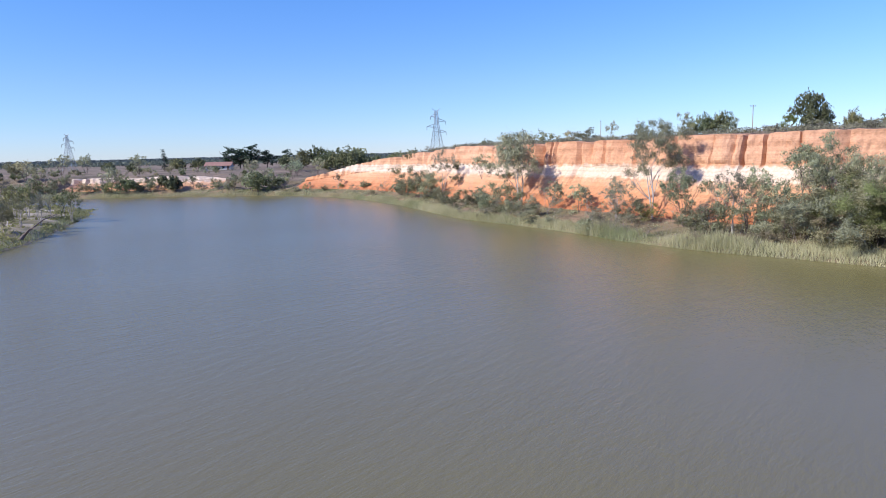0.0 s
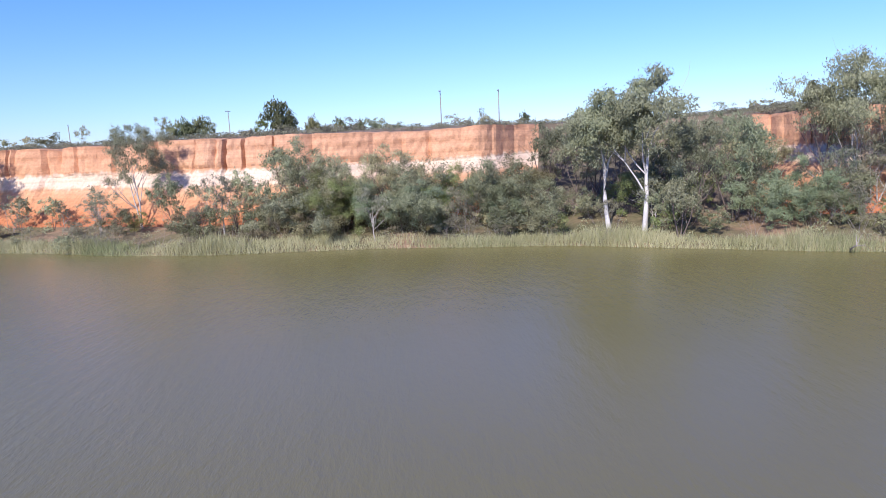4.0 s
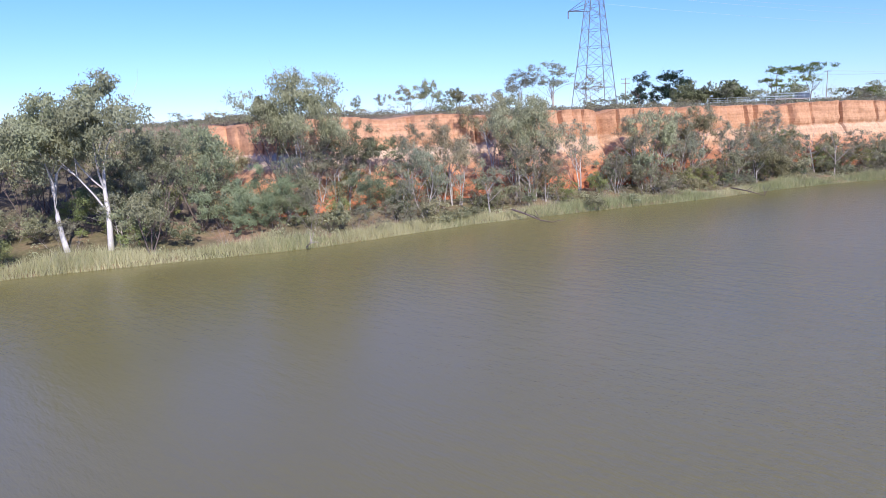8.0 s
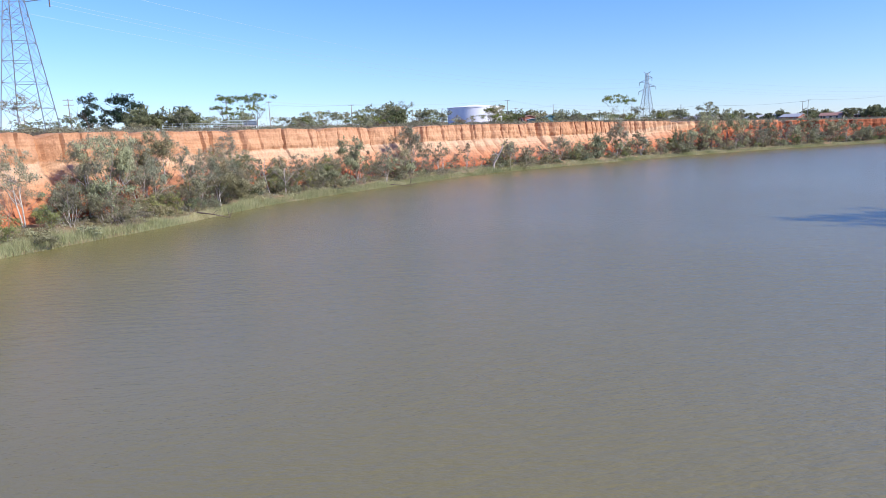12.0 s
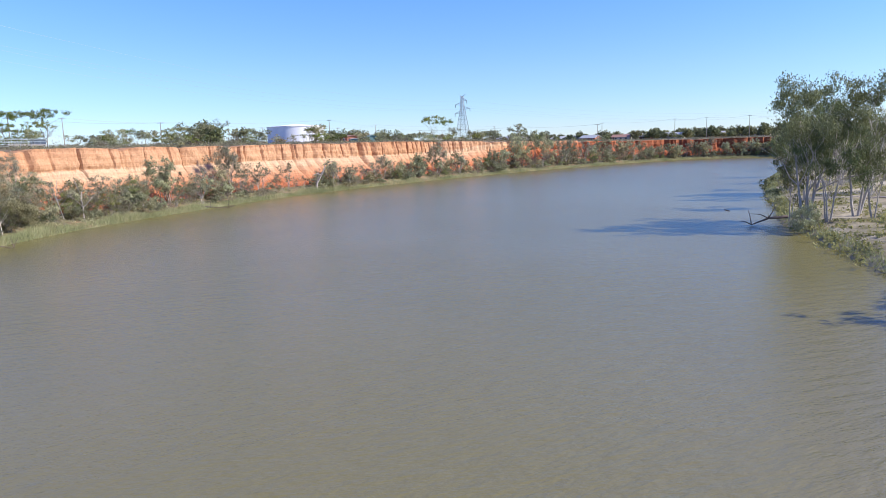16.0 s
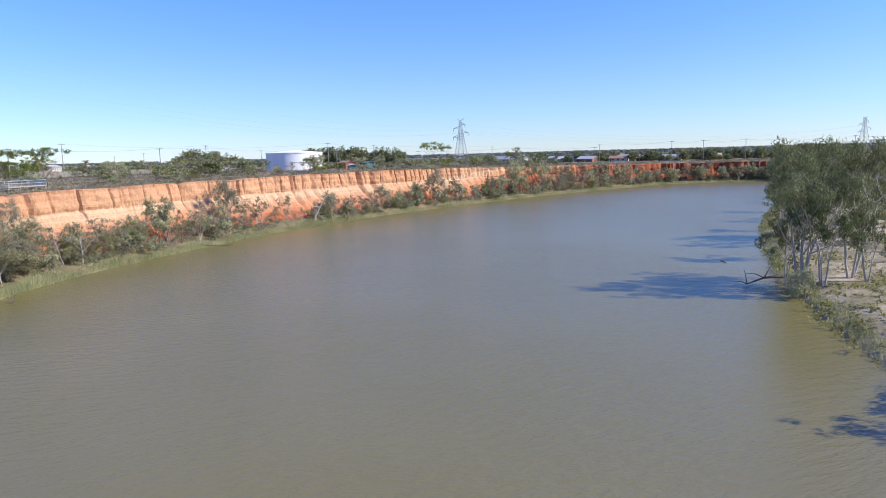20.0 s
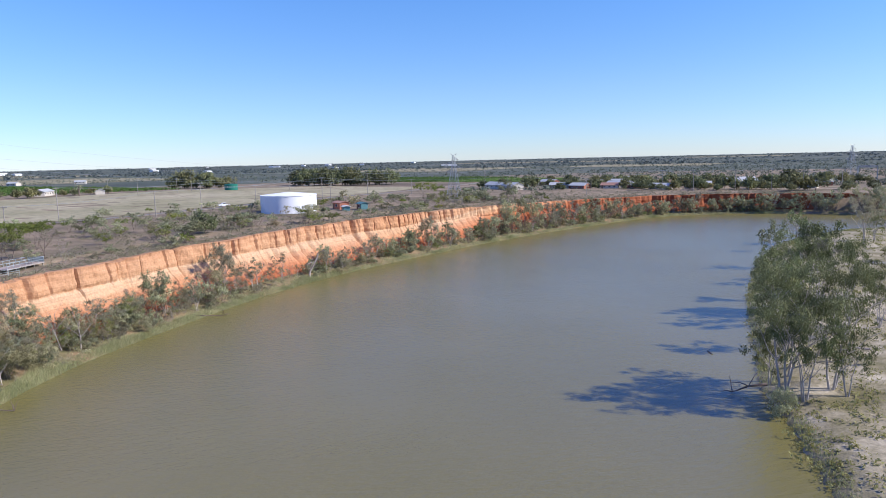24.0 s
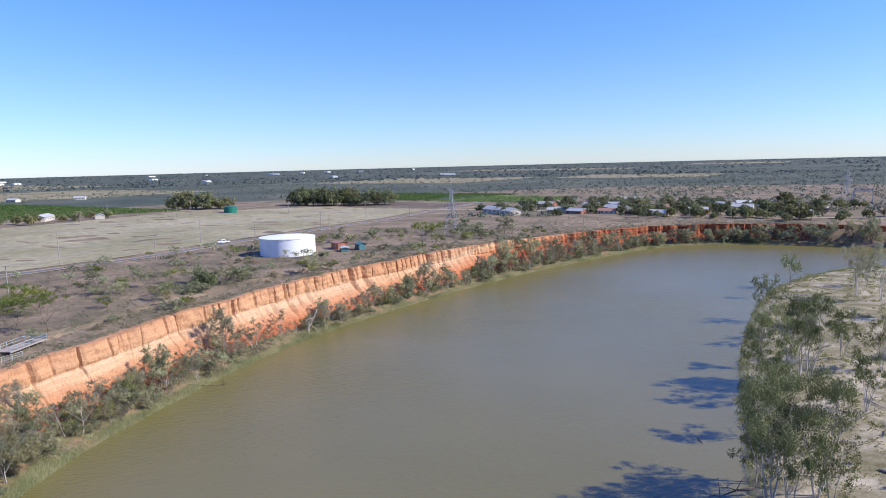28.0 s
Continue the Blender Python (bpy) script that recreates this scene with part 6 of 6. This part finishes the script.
def house(name, x, y, length, width, height, turn, wall, roof, label, windows=3, pitch=0.2, group="houses"):
    z = ground_z(x, y)
    root = thing(name, pose(x, y, z, 0, 0, turn), label, "building", group)
    bm = bmesh.new()
    L, W, e = length / 2, width / 2, 0.45
    r = W * pitch * 2
    v = [bm.verts.new(p) for p in ((-L, -W, -0.4), (L, -W, -0.4), (L, W, -0.4), (-L, W, -0.4), (-L, -W, height), (L, -W, height), (L, W, height), (-L, W, height), (-L, 0, height + r), (L, 0, height + r))]
    for f in ((0, 1, 5, 4), (2, 3, 7, 6), (1, 2, 6, 9, 5), (3, 0, 4, 8, 7)):
        bm.faces.new([v[k] for k in f])
    part("wall", bm, wall, root)
    vs, fs = [], []
    prof = ((-W - e, height - e * r / W), (0, height + r + 0.02), (W + e, height - e * r / W), (W + e, height - e * r / W + 0.14), (0, height + r + 0.18), (-W - e, height - e * r / W + 0.14))
    for xx in (-L - e, L + e):
        vs += [(xx, a, b) for a, b in prof]
    fs += [(k, (k + 1) % 6, 6 + (k + 1) % 6, 6 + k) for k in range(6)] + [(5, 4, 3, 2, 1, 0), (6, 7, 8, 9, 10, 11)]
    mesh_object("roof", vs, fs, roof, root)
    for side in (-1, 1):
        for k in range(windows):
            cx = -L + length * (k + 0.5 + (0.2 if side > 0 else 0)) / (windows + 0.5)
            bm = bmesh.new()
            box(bm, (1.5, 0.10, 1.2), (cx, side * W, height * 0.58), 0, 0.01)
            w = part("window", bm, WHITE, root)
            bm = bmesh.new()
            box(bm, (1.3, 0.04, 1.0), (cx, side * (W + 0.05), height * 0.58))
            part("pane", bm, GLASS, w)
        bm = bmesh.new()
        box(bm, (0.95, 0.08, 2.05), (L * 0.82, side * (W + 0.01), 1.02), 0, 0.01)
        part("door", bm, DOORWOOD, root)
    return root


house("long_shed", 218, -405, 36, 9, 3.0, -30, WALLPAINT, TIN, "long low shed with a pale tin roof", 6)
for k, (x, y, ln, w, t, wall, roof) in enumerate(((186, -428, 14, 9, 10, WALLPAINT, TIN), (169, -422, 13, 9, -15, BRICKRED, TIN), (150, -428, 12, 8, 5, WALLPAINT, REDTIN), (134, -432, 12, 8, 20, BRICKRED, TIN),
                                                  (115, -420, 13, 9, -8, WALLPAINT, TIN), (97, -450, 12, 9, 15, BRICKRED, TIN), (76, -486, 14, 9, 0, WALLPAINT, TIN), (128, -470, 13, 9, 30, WALLPAINT, REDTIN), (158, -462, 12, 8, -20, WALLPAINT, TIN))):
    house("house", x, y, ln * 0.95, w * 0.9, 2.2, t, wall, roof, "low house with a %s roof among garden trees" % ("pale tin" if roof is TIN else "rusty red"))
rngv = np.random.default_rng(12)
for k in range(10):
    x, y = rngv.uniform(-30, 235), rngv.uniform(-560, -440)
    house("house", x, y, rngv.uniform(9, 15), rngv.uniform(7, 9), 2.4, rngv.uniform(-30, 30), (WALLPAINT, BRICKRED)[k % 2], TIN, "low house with a pale tin roof among garden trees")
house("farm_shed", 493, -234, 22, 8, 3.2, -42, WALLPAINT, TIN, "long open farm shed with a white tin roof", 4, group="farm buildings")
house("farm_shed", 470, -262, 9, 6, 2.6, -30, WALLPAINT, TIN, "small farm shed with a white tin roof", 2, group="farm buildings")
house("farm_house", 880, -385, 14, 8, 3.0, 20, WALLPAINT, TIN, "distant farmhouse with a pale roof", 3, group="farm buildings")
house("farm_house", 850, -450, 13, 8, 3.0, 50, WALLPAINT, TIN, "distant farmhouse with a pale roof", 3, group="farm buildings")
house("house", -99, 296, 11, 7, 1.9, 5, WALLPAINT, REDTIN, "low house with a rusty roof behind the far bank", 3)
house("pump_hut", 183, -200, 6.4, 4.2, 2.6, -22, BRICKRED, REDTIN, "small red brick pump hut beside the tank", 1, 0.12, "huts")
house("pump_hut", 175.5, -194.5, 5.0, 2.6, 1.5, -40, BLUEGREEN, TIN, "low pale green equipment box by the hut", 1, 0.08, "huts")
house("pump_hut", 173.4, -202, 3.4, 3.0, 2.3, -22, BLUEGREEN, BLUEGREEN, "small blue-green metal hut on the cliff top", 1, 0.15, "huts")
rngh = np.random.default_rng(9)
for k in range(18):
    a = rngh.uniform(-1.05, -0.22)
    r = rngh.uniform(1700, 3600)
    house("distant_shed", r * math.cos(a), r * math.sin(a), rngh.uniform(18, 45), rngh.uniform(10, 16), 4.5, rngh.uniform(0, 180), WHITE, TIN, "distant white-roofed shed on the plain", 1, 0.1, "distant sheds")


def substation():
    """Steel gantries of the switchyard beyond the far bend."""
    for k in range(9):
        x, y = 8 - (k % 3) * 22, -545 - (k // 3) * 18
        z = ground_z(x, y)
        root = thing("switchyard_gantry", pose(x, y, z, 0, 0, 12), "grey steel switchyard gantry", "gantry", "switchyard gantries")
        for sx in (-6, 6):
            bm = bmesh.new()
            for q in (-0.3, 0.3):
                bar(bm, (sx + q, 0, -0.3), (sx + q * 0.4, 0, 10), 0.09)
                for t in range(6):
                    bar(bm, (sx + q * (1 - t * 0.1), 0, t * 1.6), (sx - q * (1 - t * 0.1), 0, t * 1.6 + 1.6), 0.05)
            part("post", bm, STEEL, root)
        bm = bmesh.new()
        for zz in (9.4, 10):
            bar(bm, (-6.3, 0, zz), (6.3, 0, zz), 0.09)
        for t in range(12):
            bar(bm, (-6 + t, 0, 9.4 + 0.6 * (t % 2)), (-5 + t, 0, 9.4 + 0.6 * ((t + 1) % 2)), 0.05)
        part("beam", bm, STEEL, root)


substation()


# ---- lookout deck ----
def lookout():
    x, y = 137.0, -59.0
    z = ground_z(x, y) + 0.25
    root = thing("lookout_deck", pose(x, y, z, 0, 0, -63), "timber lookout deck with pale metal railings on the cliff top", "deck")
    for k in range(24):
        bm = bmesh.new()
        box(bm, (0.38, 3.4, 0.05), (-4.6 + k * 0.4, 0, 0.42), 0, 0.008)
        part("plank", bm, DECKWOOD, root)
    for sx in np.linspace(-4.6, 4.6, 5):
        for sy in (-1.5, 1.5):
            bm = bmesh.new()
            box(bm, (0.14, 0.14, 0.9), (sx, sy, -0.05), 0, 0.01)
            part("stump", bm, POLE, root)
    for sy in (-1.7, 1.7):
        bm = bmesh.new()
        box(bm, (9.7, 0.12, 0.16), (0, sy, 0.32), 0, 0.01)
        part("bearer", bm, POLE, root)
        for zz in (0.95, 1.45):
            bm = bmesh.new()
            bar(bm, (-4.7, sy, zz), (4.7, sy, zz), 0.04, 6)
            part("rail", bm, RAIL, root)
        for sx in np.linspace(-4.7, 4.7, 7):
            bm = bmesh.new()
            bar(bm, (sx, sy, 0.44), (sx, sy, 1.47), 0.045, 6)
            part("railing_post", bm, RAIL, root)
    bm = bmesh.new()
    box(bm, (0.06, 3.4, 1.0), (4.72, 0, 0.95), 0, 0.01)
    part("end_panel", bm, RAIL, root)
    bm = bmesh.new()
    box(bm, (1.0, 0.6, 0.05), (2.6, 1.2, 1.5), 0, 0.01)
    part("sign_board", bm, WHITE, root)


DECKWOOD = plain("weathered_deck_timber", (0.36, 0.29, 0.25), 0.85, 0, 0.2, 3)
RAIL = plain("pale_green_railing", (0.42, 0.47, 0.46), 0.5, 0.3)
lookout()
fence = thing("fence", pose(131.5, -47, ground_z(131.5, -47)), "wire mesh fence along the cliff-top lookout path", "fence")
for k in range(9):
    bm = bmesh.new()
    q = ground_z(131.5 + k * 0.3, -47 - k * 1.1) - ground_z(131.5, -47)
    bar(bm, (k * 0.35 - 4.0, 6 - k * 1.9, q - 0.3), (k * 0.35 - 4.0, 6 - k * 1.9, q + 1.2), 0.04, 6)
    part("post", bm, RAIL, fence)
for zz in (0.4, 0.75, 1.15):
    bm = bmesh.new()
    bar(bm, (-4.0, 6, zz), (-1.2, -9.2, zz), 0.025, 4)
    part("rail", bm, RAIL, fence)


# ---- pickup ----
def pickup(x, y, turn):
    root = thing("pickup", pose(x, y, ground_z(x, y) + 0.2, 0, 0, turn), "white pickup truck with a dark tray on the road", "car")
    bm = bmesh.new()
    prof = [(-2.5, 0.45), (2.45, 0.45), (2.5, 0.95), (1.3, 1.08), (0.75, 1.72), (-0.55, 1.76), (-0.75, 1.05), (-2.5, 1.05)]
    a = [bm.verts.new((px, -0.88, pz)) for px, pz in prof]
    b = [bm.verts.new((px, 0.88, pz)) for px, pz in prof]
    bm.faces.new(a), bm.faces.new(b[::-1])
    for k in range(8):
        bm.faces.new((a[k], a[k - 1], b[k - 1], b[k]))
    bmesh.ops.bevel(bm, geom=bm.edges[:], offset=0.05, segments=1, affect="EDGES")
    part("body", bm, WHITE, root)
    bm = bmesh.new()
    box(bm, (1.7, 1.6, 0.25), (-1.62, 0, 1.02), 0, 0.02)
    part("tray", bm, DOORWOOD, root)
    for sy in (-1, 1):
        bm = bmesh.new()
        box(bm, (1.05, 0.03, 0.4), (0.1, sy * 0.9, 1.42), 0, 0.01)
        part("side_window", bm, GLASS, root)
        for sx in (-1.55, 1.55):
            bm = bmesh.new()
            bar(bm, (sx, sy * 0.92, 0.36), (sx, sy * 0.66, 0.36), 0.36, 14)
            tyre = part("wheel", bm, GLASS, root)
            bm = bmesh.new()
            bar(bm, (sx, sy * 0.935, 0.36), (sx, sy * 0.90, 0.36), 0.2, 10)
            part("rim", bm, STEEL, tyre)


pickup(244.5, -191.5, 68)


# ---- palm beside the sheds ----
def palm(x, y, height):
    root = thing("palm_tree", pose(x, y, ground_z(x, y)), "shaggy palm tree beside the farm sheds", "tree")
    vs, fs = [], []
    tube(vs, fs, [(0, 0, -0.3), (0.1, 0, height * 0.4), (0, 0, height * 0.75)], [0.5, 0.4, 0.45], 8)
    mesh_object("trunk", vs, fs, DARK_BARK, root)
    rng = np.random.default_rng(4)
    for k in range(22):
        a, up = rng.uniform(0, 6.28), rng.uniform(-0.5, 1.0)
        pts = [Vector((math.cos(a) * t * 3.4, math.sin(a) * t * 3.4, height * 0.75 + up * 2.6 * t - 1.8 * t * t)) for t in np.linspace(0, 1, 6)]
        side = Vector((-math.sin(a), math.cos(a), 0))
        vs, fs = [], []
        for i, p in enumerate(pts):
            w = 0.38 * math.sin(0.35 + 2.6 * i / 5)
            vs += [tuple(p - side * w - Vector((0, 0, w * 0.5))), tuple(p), tuple(p + side * w - Vector((0, 0, w * 0.5)))]
        for i in range(5):
            fs += [(3 * i, 3 * i + 1, 3 * i + 4, 3 * i + 3), (3 * i + 1, 3 * i + 2, 3 * i + 5, 3 * i + 4)]
        mesh_object("frond", vs, fs, OLIVE, root)


palm(453, -238, 9)


# ---- dead wood at the waterline ----
def snag(name, pts, r, label, twigs=3, seed=0, mat=None):
    rng = np.random.default_rng(seed)
    vs, fs = [], []
    tube(vs, fs, pts, list(np.linspace(r, r * 0.3, len(pts))), 7)
    for k in range(twigs):
        p = Vector(pts[int(rng.integers(1, len(pts)))])
        d = Vector(rng.normal(0, 1, 3))
        d.z = abs(d.z)
        q = p + d.normalized() * r * 12
        tube(vs, fs, [tuple(p), tuple(p.lerp(q, 0.5) + Vector((0, 0, r))), tuple(q)], [r * 0.35, r * 0.25, r * 0.1], 5)
    return tagged(mesh_object(name, vs, fs, mat or GREY_WOOD), label, "dead wood", "dead wood")


snag("dead_tree_stump", [(131.2, -128.8, 0.3), (131.4, -129.4, 2.4), (131.0, -130.8, 4.6), (130.6, -131.8, 6.4), (130.9, -132.3, 7.3)], 0.34, "leaning bleached dead gum trunk at the waterline", 4, 3)
snag("driftwood", [(23.2, -110.2, 0.02), (24.0, -111.2, 0.1), (24.3, -112.0, 0.04)], 0.08, "dark driftwood log floating in the river", 1, 5, DARK_BARK)
snag("fallen_branch", [(66.6, 18.6, 0.2), (65.6, 18.2, 0.5), (64.6, 17.6, 0.9)], 0.09, "dead branch sticking out of the shallows", 5, 7)
snag("fallen_branch", [(83, -3, 1.2), (81.5, -4.5, 0.8), (80.2, -6.2, 0.15), (79, -7.6, 0.02)], 0.14, "fallen dead limb reaching into the water", 4, 8, DARK_BARK)
snag("fallen_branch", [(101, -36, 1.0), (99, -37.5, 0.7), (97.5, -39.5, 0.1)], 0.13, "fallen dead limb reaching into the water", 4, 9, DARK_BARK)
snag("fallen_branch", [(123, -85, 0.8), (120.5, -87, 0.35), (118.5, -90, 0.05)], 0.14, "fallen dead limb reaching into the water", 5, 10, DARK_BARK)
snag("fallen_branch", [(13.5, -96, 1.0), (15.5, -94.5, 0.9), (17.3, -93.2, 0.15)], 0.22, "fallen limb lying from the bank into the river", 5, 11, DARK_BARK)
snag("fallen_branch", [(-61.0, 94.2, 0.6), (-60.6, 94.6, 1.3), (-60.0, 95.0, 1.9)], 0.35, "dark stump at the edge of the inner bank", 2, 12, DARK_BARK)
for k, (x, y, a) in enumerate(((2, -118, 0.4), (-3, -127, 1.1), (1, -140, 2.0), (-5, -150, 0.2), (-1, -109, 2.6), (3, -175, 1.4))):
    z = ground_z(x, y)
    snag("fallen_log", [(x, y, z + 0.15), (x + 2.2 * math.cos(a), y + 2.2 * math.sin(a), z + 0.3), (x + 4.6 * math.cos(a + 0.2), y + 4.6 * math.sin(a + 0.2), z + 0.15)], 0.18, "fallen grey log on the sandy inner bank", 4, 20 + k)
